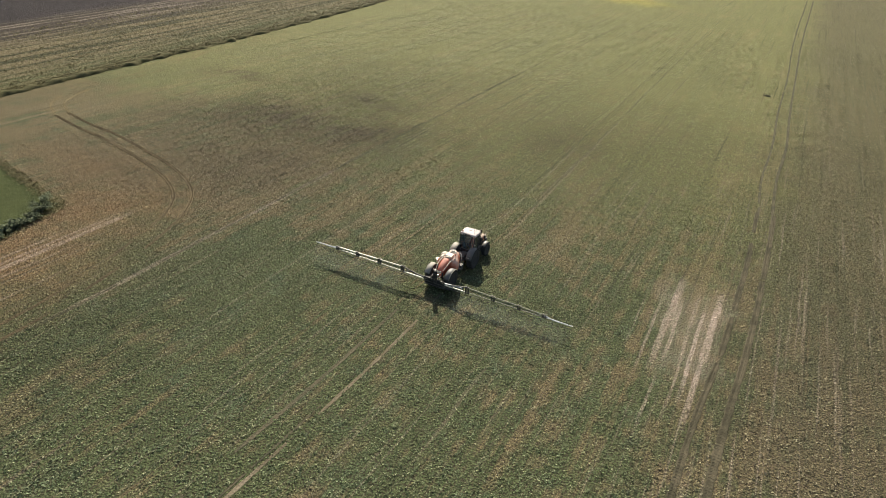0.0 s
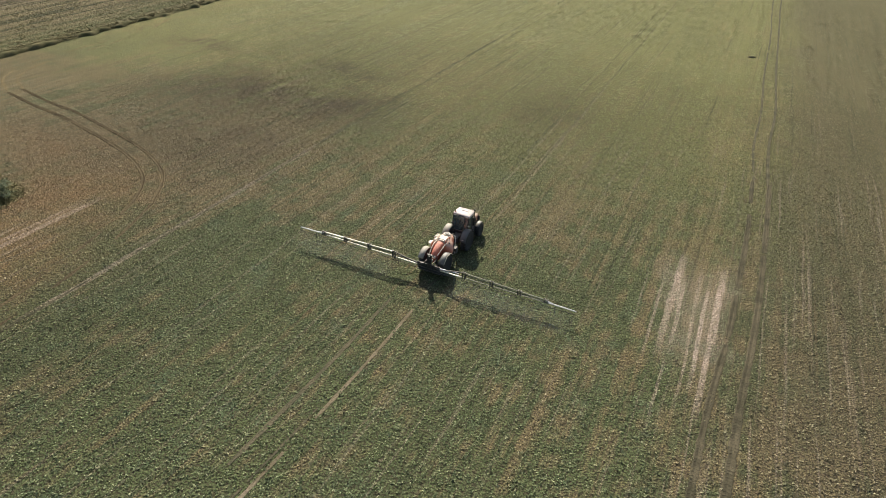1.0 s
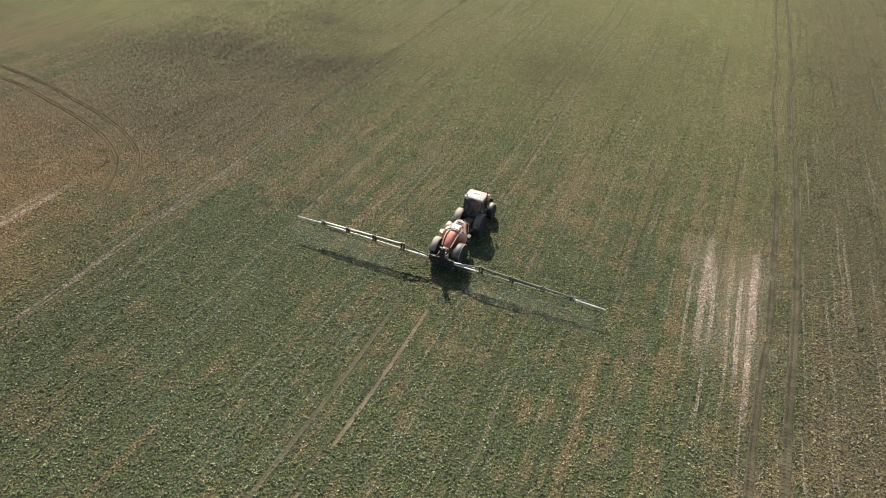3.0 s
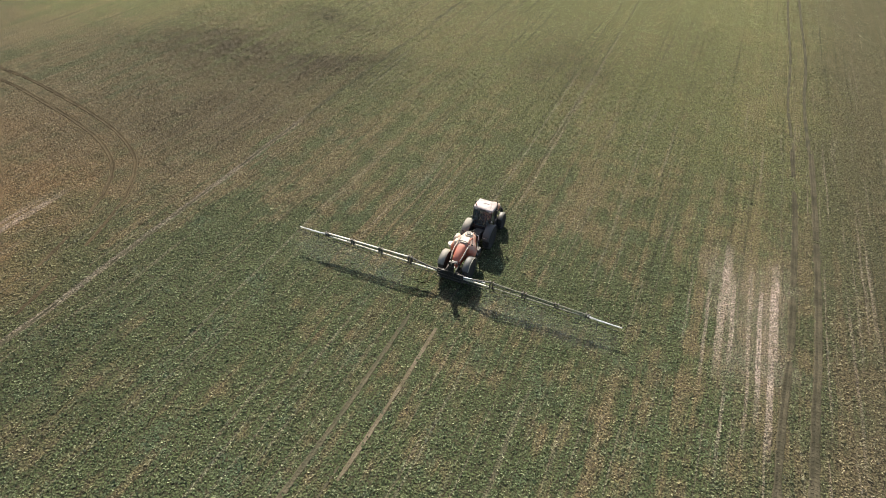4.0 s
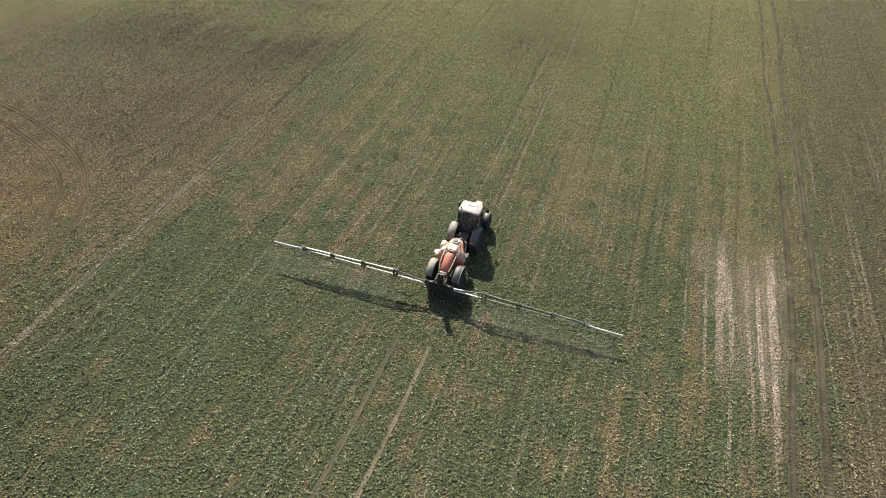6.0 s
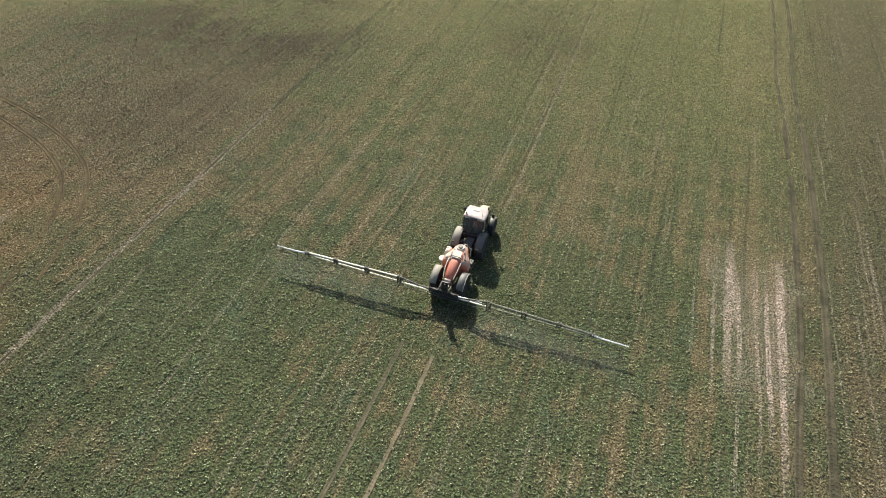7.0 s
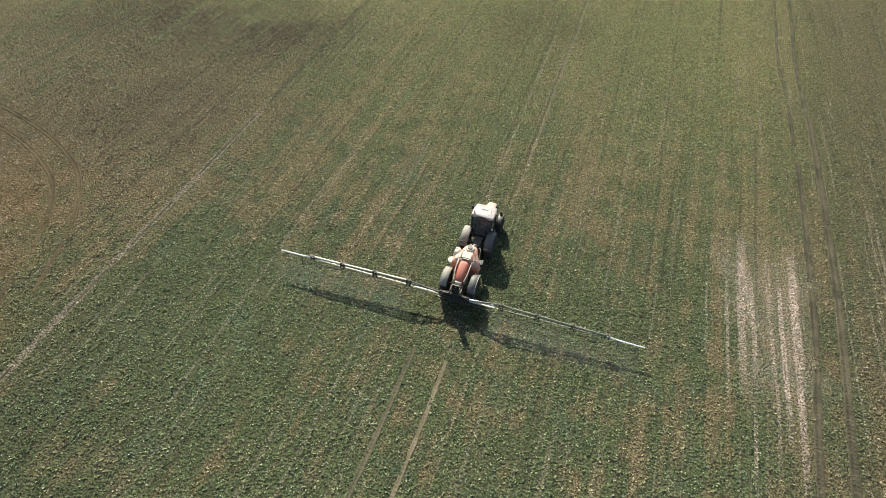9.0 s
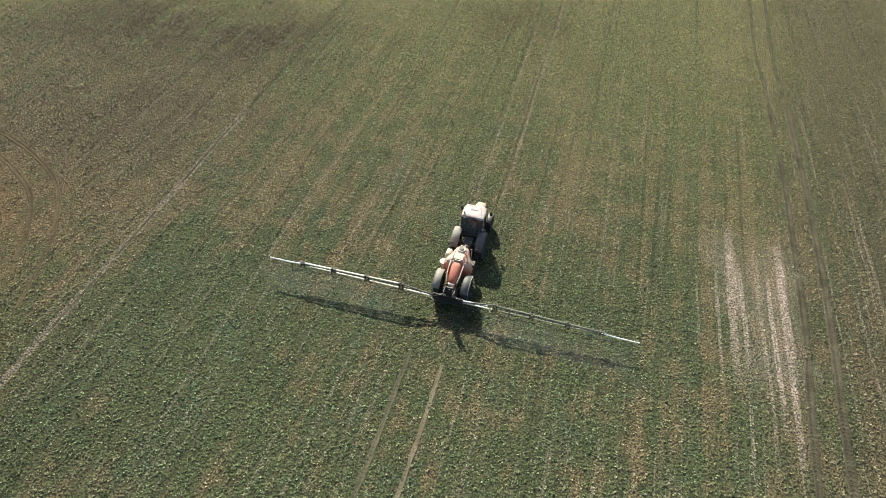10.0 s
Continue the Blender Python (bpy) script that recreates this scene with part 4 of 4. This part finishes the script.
def leaves_of(px, py, pz, count, length, spread, up, name, mat):
    """Plants as bunches of kite-shaped leaves: places, leaves a plant, leaf length (low, high), width ratio, rise (low, high)."""
    n = len(px)
    k = n * count
    base = np.stack([np.repeat(px, count), np.repeat(py, count), np.repeat(pz, count)], 1)
    a = rng.uniform(0, 2 * math.pi, k)
    size = np.repeat(rng.uniform(0.75, 1.3, n), count)
    ln = rng.uniform(*length, k) * size
    rise = rng.uniform(*up, k)
    out = np.stack([np.cos(a) * np.cos(rise), np.sin(a) * np.cos(rise), np.sin(rise)], 1)
    side = np.stack([-np.sin(a), np.cos(a), rng.uniform(-0.35, 0.35, k)], 1)
    mid = base + out * (ln * 0.55)[:, None]
    mid[:, 2] += ln * 0.12
    half = side * (ln * spread)[:, None]
    tip = base + out * ln[:, None]
    tip[:, 2] -= ln * 0.10
    verts = np.stack([base, mid + half, tip, mid - half], 1).reshape(-1, 3)
    quads = np.arange(4 * k).reshape(-1, 4)
    return new(name, quick_mesh(name, verts, quads, mat))


def track_material(name, a, b):
    n = Nodes(name)
    geo, x, y = n.place()
    p = n.vec(x, y)
    mixed = n.mix(n.step(n.noise(p, 0.6, 4.0, 0.6), 0.35, 0.65), a, b)
    mixed = n.mix(n.step(n.noise(p, 7.0, 3.0, 0.6), 0.45, 0.7, 0.0, 0.6), mixed, tuple(c * 0.5 for c in a))
    n.bump(n.noise(p, 14.0, 3.0, 0.6), 0.8, 0.05)
    return n.finish(mixed, 0.97, 0.0, 0.03)


MAT_TRACK_DARK = track_material("dark_track_soil", (0.085, 0.080, 0.050), (0.125, 0.108, 0.068))
MAT_TRACK_DEEP = track_material("dark_rut_soil", (0.052, 0.050, 0.031), (0.098, 0.086, 0.054))
MAT_TRACK_BROWN = track_material("brown_rut_soil", (0.112, 0.088, 0.044), (0.172, 0.130, 0.066))
MAT_TRACK_PALE = track_material("dry_track_soil", (0.145, 0.121, 0.076), (0.215, 0.176, 0.120))
MAT_TRACK_TREAD = track_material("trodden_track_soil", (0.056, 0.051, 0.032), (0.098, 0.084, 0.054))
MAT_TRACK_TURN = track_material("dark_turned_soil", (0.068, 0.053, 0.031), (0.108, 0.083, 0.047))
TRACKS = []


def smooth_line(pts, step=0.5):
    """A rounded line through the points, with one every step metres."""
    pts = [np.array(p, float) for p in pts]
    pts = [2 * pts[0] - pts[1]] + pts + [2 * pts[-1] - pts[-2]]
    line = []
    for p0, p1, p2, p3 in zip(pts, pts[1:], pts[2:], pts[3:]):
        m = max(2, int(np.linalg.norm(p2 - p1) / step))
        for i in range(m):
            u = i / m
            line.append(0.5 * (2 * p1 + (p2 - p0) * u + (2 * p0 - 5 * p1 + 4 * p2 - p3) * u * u + (3 * p1 - p0 - 3 * p2 + p3) * u**3))
    line.append(pts[-2])
    return np.array(line)


def wheel_track(pts, width, mat, label, lugs=0.0, offset=0.0, depth=0.03, gaps=0.0):
    """A rut pressed into the soil, with raised rims and, where lugs > 0, tread bars that far apart. gaps: the share of it that has grown over."""
    line = smooth_line(pts, 0.4)
    way = np.gradient(line, axis=0)
    way /= np.linalg.norm(way, axis=1)[:, None]
    side = np.stack([way[:, 1], -way[:, 0]], 1)
    n = len(line)
    knots = np.arange(0, n + 12, 12)
    drift = np.interp(np.arange(n), knots, np.cumsum(rng.normal(0, 0.05, len(knots))) * 0.5)
    line = line + side * (offset + drift - drift.mean())[:, None]
    shown = np.ones(n - 1, bool)
    if gaps:
        knots = np.arange(0, n + 6, 6)
        shown = np.interp(np.arange(n - 1), knots, rng.uniform(0, 1, len(knots))) > gaps
    TRACKS.append((line[:-1][shown], width))
    full = np.interp(np.arange(n), np.arange(n - 1) + 0.5, np.convolve(shown, np.ones(5) / 5, "same"))[:, None]
    w = width / 2 * (1 + rng.uniform(-0.22, 0.22, (n, 1))) * (0.35 + 0.65 * full)
    prof = ((-1.25, 0.004), (-1.0, depth + 0.012), (-0.75, 0.012), (0.0, 0.008), (0.75, 0.012), (1.0, depth + 0.012), (1.25, 0.004))
    verts = np.stack([np.concatenate([line + side * w * u, np.full((n, 1), z)], 1) for u, z in prof], 1).reshape(-1, 3)
    verts[:, 2] += rng.uniform(0, 0.006, len(verts))
    m = len(prof)
    i, j = np.meshgrid(np.nonzero(shown)[0], np.arange(m - 1), indexing="ij")
    q = (i * m + j).ravel()
    quads = np.stack([q, q + 1, q + m + 1, q + m], 1)
    if lugs:
        along = np.concatenate([[0], np.cumsum(np.linalg.norm(np.diff(line, axis=0), axis=1))])
        extra, faces, start = [], [], len(verts)
        for d in np.arange(0.1, along[-1] - 0.1, lugs):
            if not shown[min(int(np.searchsorted(along, d)), n - 2)]:
                continue
            c = np.array([np.interp(d, along, line[:, 0]), np.interp(d, along, line[:, 1])])
            e = np.array([np.interp(d, along, way[:, 0]), np.interp(d, along, way[:, 1])])
            f = np.array([e[1], -e[0]])
            h, t = width * 0.46, lugs * 0.24
            for s in (-1, 1):
                p = [c + f * s * 0.02, c + f * s * h - e * 0.09, c + f * s * h - e * (0.09 - t), c + f * s * 0.02 + e * t]
                k = start + len(extra)
                extra += [(*v, 0.005) for v in p] + [(*(v * 0.94 + np.mean(p, 0) * 0.06), 0.026) for v in p]
                faces += [(k + 4, k + 5, k + 6, k + 7), (k, k + 1, k + 5, k + 4), (k + 1, k + 2, k + 6, k + 5), (k + 2, k + 3, k + 7, k + 6), (k + 3, k, k + 4, k + 7)]
        verts, quads = np.concatenate([verts, extra]), np.concatenate([quads, faces])
    ob = new("wheel_track", quick_mesh("wheel_track", verts, quads, mat))
    return tagged(ob, label, "track", kind="structure")


# behind and ahead of the tractor
BACK = [(1.0, 0.4), (0.85, -4), (0.9, -9), (0.85, -14), (0.6, -22), (0.3, -30), (-0.2, -44)]
wheel_track([(x - 2.05, y) for x, y in BACK], 0.24, MAT_TRACK_DARK, "thin dark wheel track behind the sprayer", 0.26, 0.0, 0.03, 0.36)
wheel_track(BACK[1:], 0.20, MAT_TRACK_PALE, "pale dry wheel track behind the sprayer", 0.26, 0.0, 0.03, 0.16)
wheel_track(BACK, 0.11, MAT_TRACK_DARK, "thin dark edge of the wheel track behind the sprayer", 0.0, 0.36, 0.03, 0.42)
# the tramline on the sunny side
R = [(23.5, -30), (23.7, -6), (24.1, 6), (24.2, 20), (24.0, 34), (23.6, 46), (23.9, 60), (23.4, 80), (23.0, 110), (22.4, 160), (22.4, 260)]
wheel_track([p for p in R if p[1] > 33], 0.28, MAT_TRACK_DEEP, "narrow brown tramline in the far crop", 0.0, 0.0, 0.03, 0.0)
wheel_track([p for p in R if p[1] < 35], 0.42, MAT_TRACK_TREAD, "brown tread-marked tramline in the crop", 0.27, 0.0, 0.03, 0.05)
wheel_track([(x - 1.75 + 0.2 * math.sin(y * 0.07), y) for x, y in R if y > 33], 0.24, MAT_TRACK_DEEP, "narrow brown tramline in the far crop", 0.0, 0.0, 0.03, 0.08)
wheel_track([(x - 1.75 + 0.2 * math.sin(y * 0.07), y) for x, y in R if y < 35], 0.38, MAT_TRACK_TREAD, "faint tread-marked tramline in the crop", 0.27, 0.0, 0.03, 0.22)
# the tramline towards the headland
L = [(-22.3, -20), (-22.5, -6), (-22.7, 2), (-23.0, 14), (-23.4, 26), (-23.8, 60), (-24.4, 120)]
wheel_track(L, 0.12, MAT_TRACK_DEEP, "thin dark tramline in the crop", 0.0, 0.0, 0.02, 0.46)
# the turn at the headland
ARC = [(-104, 170), (-96.5, 127), (-90.5, 88), (-82.0, 56), (-76.5, 41.4), (-74.8, 31.4), (-74.0, 21.4), (-71.0, 15.2), (-66.0, 12.3), (-59.4, 11.0), (-53.0, 10.2), (-46.8, 8.8),
       (-41.2, 7.4), (-36.3, 5.7), (-32.3, 3.5), (-30.0, 1.3), (-27.9, -1.8), (-26.0, -6.8), (-24.2, -13.6), (-23.1, -20.6), (-22.6, -40.6)]
for inward in (0.0, 1.8):
    wheel_track(ARC[:9], 0.18, MAT_TRACK_BROWN, "faint narrow wheel track along the field edge", 0.0, inward, 0.03, 0.45)
    wheel_track(ARC[8:-4], 0.32, MAT_TRACK_TURN, "dark brown curved wheel track of the headland turn", 0.30, inward, 0.05, 0.03)
    wheel_track(ARC[-5:], 0.24, MAT_TRACK_TURN, "faint brown wheel track leaving the headland turn", 0.30, inward, 0.03, 0.34)


def off_tracks(x, y):
    """False where a plant would stand in a wheel track."""
    keep = np.ones(len(x), bool)
    for line, width in TRACKS:
        lo, hi = line.min(0) - 1, line.max(0) + 1
        near = np.nonzero((x > lo[0]) & (x < hi[0]) & (y > lo[1]) & (y < hi[1]))[0]
        near = near[np.argsort(y[near])]
        for part_of in np.array_split(near, max(1, len(near) // 4000)):
            if len(part_of) == 0:
                continue
            pts = line
            sub = pts[(pts[:, 1] > y[part_of[0]] - 1.5) & (pts[:, 1] < y[part_of[-1]] + 1.5)]
            if len(sub) == 0:
                continue
            d = np.hypot(x[part_of, None] - sub[None, :, 0], y[part_of, None] - sub[None, :, 1]).min(1)
            keep[part_of] &= d > width * 0.44 + 0.06 + 0.22 * rng.uniform(0, 1, len(d)) ** 2
    return keep


def lattice_noise(x, y, wide, long):
    """Smooth random values drawn out along the rows."""
    grid = rng.uniform(0, 1, (701, 701))
    u, v = (x / wide + 4000.0) % 700, (y / long + 4000.0) % 700
    i, j = np.floor(u).astype(int), np.floor(v).astype(int)
    fu, fv = u - i, v - j
    fu, fv = fu * fu * (3 - 2 * fu), fv * fv * (3 - 2 * fv)
    i, j = np.clip(i, 0, 699), np.clip(j, 0, 699)
    return (grid[i, j] * (1 - fu) + grid[i + 1, j] * fu) * (1 - fv) + (grid[i, j + 1] * (1 - fu) + grid[i + 1, j + 1] * fu) * fv


def in_bay(x, y):
    """The grassy bay that reaches into the headland."""
    return (y < -6.5 - (x + 39.7) * 0.19) & (x < -39.4 - 0.25 * (y + 6.4))


def crop():
    """Young crop in drill rows: dense near by, thinner on the dry strip and the bare patch."""
    n = 820000
    x = np.round(rng.uniform(-62, 52, n) / 0.2) * 0.2 + rng.normal(0, 0.07, n)
    y = rng.uniform(-32, 78, n)
    chance = np.clip(1.3 - (y - 12) / 52, 0, 1) * np.clip((x + 64) / 20, 0, 1)
    chance *= np.clip(0.05 + 1.6 * (0.65 * lattice_noise(x, y, 0.5, 16.0) + 0.35 * lattice_noise(x, y, 0.5, 1.2)), 0, 1)
    chance *= np.clip(2.6 * lattice_noise(x, y, 0.24, 0.24) - 0.45, 0.15, 1.0)
    xj, yj = x + rng.normal(0, 1.1, n), y + rng.normal(0, 2.0, n)
    bare = (xj > 17.4) & (xj < 22.0) & (yj > -1) & (yj < 13)
    chance *= np.where(bare, 0.15, 1.0) * (0.8 + 0.2 * np.cos(x * 4 * math.pi)) * np.where(x + 4 * rng.normal(0, 1, n) > 17, 0.8, 1.0) * np.where((x < -27) & (y < 2), 0.75, 1.0)
    keep = rng.uniform(0, 1, n) < chance
    keep &= ~in_bay(x, y)
    x, y = x[keep], y[keep]
    keep = off_tracks(x, y)
    x, y = x[keep], y[keep]
    ob = leaves_of(x, y, np.zeros(len(x)), 3, (0.070, 0.150), 0.30, (0.15, 0.95), "crop", MAT_CROP)
    return tagged(ob, "short green and yellowing crop plants in drill rows", "crop", kind="stuff")


def far_crop():
    """Clumps of the crop further out, where single plants no longer show."""
    n = 230000
    x = np.round(rng.uniform(-76, 62, n) / 0.4) * 0.4 + rng.normal(0, 0.10, n)
    y = rng.uniform(40, 165, n)
    chance = np.clip((y - 45) / 30, 0, 1) * np.clip((170 - y) / 60, 0, 1)
    chance *= np.clip(2.4 * lattice_noise(x, y, 0.8, 20.0) - 0.6, 0.05, 1) * np.clip(2.4 * lattice_noise(x, y, 0.8, 0.9) - 0.5, 0.1, 1)
    keep = rng.uniform(0, 1, n) < chance
    keep &= x > -76 - 0.07 * y - 0.0004 * np.maximum(y - 40, 0) ** 2
    x, y = x[keep], y[keep]
    keep = off_tracks(x, y)
    x, y = x[keep], y[keep]
    ob = leaves_of(x, y, np.zeros(len(x)), 3, (0.11, 0.23), 0.30, (0.06, 0.42), "far_crop", MAT_FAR_CROP)
    return tagged(ob, "short green and yellowing crop in the distance", "crop", kind="stuff")


crop()
far_crop()


def weed_material(name, a, b):
    n = Nodes(name)
    geo, x, y = n.place()
    rnd = geo.outputs["Random Per Island"]
    col = n.mix(rnd, a, b)
    col = n.mix(n.step(n.noise(n.vec(x, y), 0.5, 2.0), 0.4, 0.7, 0.0, 0.5), col, tuple(c * 0.55 for c in a))
    return n.finish(col, 0.8, 0.0, 0.1)


MAT_WEED = weed_material("rough_weeds", (0.095, 0.090, 0.036), (0.200, 0.172, 0.082))
MAT_GRASS = weed_material("lush_grass", (0.056, 0.074, 0.022), (0.100, 0.112, 0.042))
MAT_BUSH = weed_material("dark_bush_leaf", (0.070, 0.088, 0.042), (0.170, 0.185, 0.110))


def edge_bank():
    """A low uneven earth bank where the field ends, with a steep side towards the crop."""
    ys = np.arange(-40, 260, 0.6)
    across = ((0.2, -0.02), (0.0, 0.42), (-0.6, 0.55), (-1.8, 0.32), (-3.4, -0.02))
    knots = np.arange(-42, 264, 1.5)
    sway, tall = np.interp(ys, knots, rng.normal(0, 0.28, len(knots))), np.interp(ys, knots, rng.uniform(0.3, 1.3, len(knots)))
    line = np.array([edge_x(v) for v in ys]) + sway
    verts = np.stack([np.stack([line + d + rng.normal(0, 0.08, len(ys)), ys, z * tall + rng.normal(0, 0.04, len(ys)) * (z > 0)], 1) for d, z in across], 1).reshape(-1, 3)
    m = len(across)
    i, j = np.meshgrid(np.arange(len(ys) - 1), np.arange(m - 1), indexing="ij")
    q = (i * m + j).ravel()
    ob = new("edge_bank", quick_mesh("edge_bank", verts, np.stack([q, q + m, q + m + 1, q + 1], 1), MAT_BANK))
    return tagged(ob, "low weedy earth bank along the field edge", "bank", kind="structure")


MAT_BANK = track_material("weedy_bank_earth", (0.062, 0.060, 0.027), (0.110, 0.098, 0.048))
edge_bank()


def edge_weeds():
    """A ragged bank of weeds on the field's far edge, and tussocks on the fallow land."""
    n = 11000
    y = rng.uniform(-25, 230, n)
    d = np.abs(rng.normal(0, 1.0, n)) * 2.2
    x = np.array([edge_x(v) for v in y]) - 0.2 - d
    far_n = 7000
    y2 = rng.uniform(-25, 200, far_n)
    x2 = np.array([edge_x(v) for v in y2]) - 2 - rng.uniform(0, 1, far_n) ** 1.5 * 40
    ob = leaves_of(np.r_[x, x2], np.r_[y, y2], np.r_[0.45 * np.clip(1 - np.abs(d - 1.2) / 2.2, 0, 1), np.zeros(far_n)], 7, (0.15, 0.36), 0.20, (0.05, 0.55), "weed_bank", MAT_WEED)
    return tagged(ob, "ragged bank of dry weeds along the field edge", "weeds", kind="stuff")


edge_weeds()


def bay_grass():
    x, y = rng.uniform(-74, -30, 46000), rng.uniform(-34, 1, 46000)
    keep = in_bay(x, y)
    ob = leaves_of(x[keep], y[keep], np.zeros(keep.sum()), 4, (0.08, 0.17), 0.16, (0.1, 0.6), "grass", MAT_GRASS)
    return tagged(ob, "lush green grass in the uncut bay of the field", "grass", kind="stuff")


bay_grass()


def bay_verge():
    """A thick uneven strip of tall weeds round the bay."""
    n = 900
    x = rng.uniform(-72, -39.4, n)
    y = -6.5 - (x + 39.7) * 0.19 + rng.normal(0, 0.38, n)
    y2 = rng.uniform(-26, -6.5, 700)
    x2 = -39.4 - 0.25 * (y2 + 6.4) + rng.normal(-0.3, 0.5, 700)
    z = 0.14 * lattice_noise(np.r_[x, x2], np.r_[y, y2], 1.4, 1.4)
    ob = leaves_of(np.r_[x, x2], np.r_[y, y2], z, 6, (0.11, 0.26), 0.18, (0.1, 0.8), "tall_weeds", MAT_WEED)
    return tagged(ob, "tall mixed weeds round the grassy bay", "weeds", kind="stuff")


bay_verge()


def bush(x, y, r, h, seed):
    """A low leafy weed bush with stems and an uneven crown."""
    g = np.random.default_rng(seed)
    ob = thing("weed_bush", "dark green leafy weed bush at the grass edge", "bush", "weed bushes at the grass edge", at=(x, y, 0))
    bm = bmesh.new()
    tips = []
    for i in range(9):
        a, k = g.uniform(0, 6.28), g.uniform(0.3, 1.0)
        p = Vector((math.cos(a) * r * k, math.sin(a) * r * k, h * g.uniform(0.55, 0.95)))
        rod(bm, (0.1 * math.cos(a), 0.1 * math.sin(a), 0), p, 0.022, 5, 0.006)
        tips.append(p)
    part("stem", bm, MAT_DARK, ob)
    cen = np.array([tips[g.integers(9)] for _ in range(90)]) + g.normal(0, 0.20 * r, (90, 3))
    cen[:, 2] = np.clip(cen[:, 2], 0.08, h * 1.1)
    crown = leaves_of(cen[:, 0], cen[:, 1], cen[:, 2], 6, (0.14, 0.30), 0.24, (-0.2, 0.9), "crown", MAT_BUSH)
    crown.parent = ob


for i, (bx, by, br, bh) in enumerate(((-41.0, -7.6, 1.1, 1.2), (-39.9, -8.4, 0.9, 0.9), (-39.2, -9.6, 0.8, 0.7), (-38.9, -10.9, 0.9, 0.7), (-38.6, -12.2, 0.9, 0.8),
                                      (-38.3, -13.6, 0.9, 0.6), (-37.9, -15.0, 0.9, 0.7), (-37.6, -16.6, 0.9, 0.6))):
    bush(bx, by, br * 0.92, bh * (0.8 if i < 2 else 0.6), 50 + i)


def earth_heap():
    """A low dark lump of turned earth far out in the field."""
    bm = bmesh.new()
    bmesh.ops.create_icosphere(bm, subdivisions=3, radius=1.0)
    for v in bm.verts:
        k = 1 + 0.35 * noise.noise(v.co * 2.1) + 0.15 * noise.noise(v.co * 6.0)
        v.co = Vector((v.co.x * 0.6 * k, v.co.y * 0.4 * k, max(v.co.z, -0.1) * 0.25 * k))
    ob = part("earth_heap", bm, MAT_TRACK_DARK)
    ob.location = (19.0, 90.0, 0.03)
    return tagged(ob, "low dark heap of earth in the far crop", "earth heap")


earth_heap()
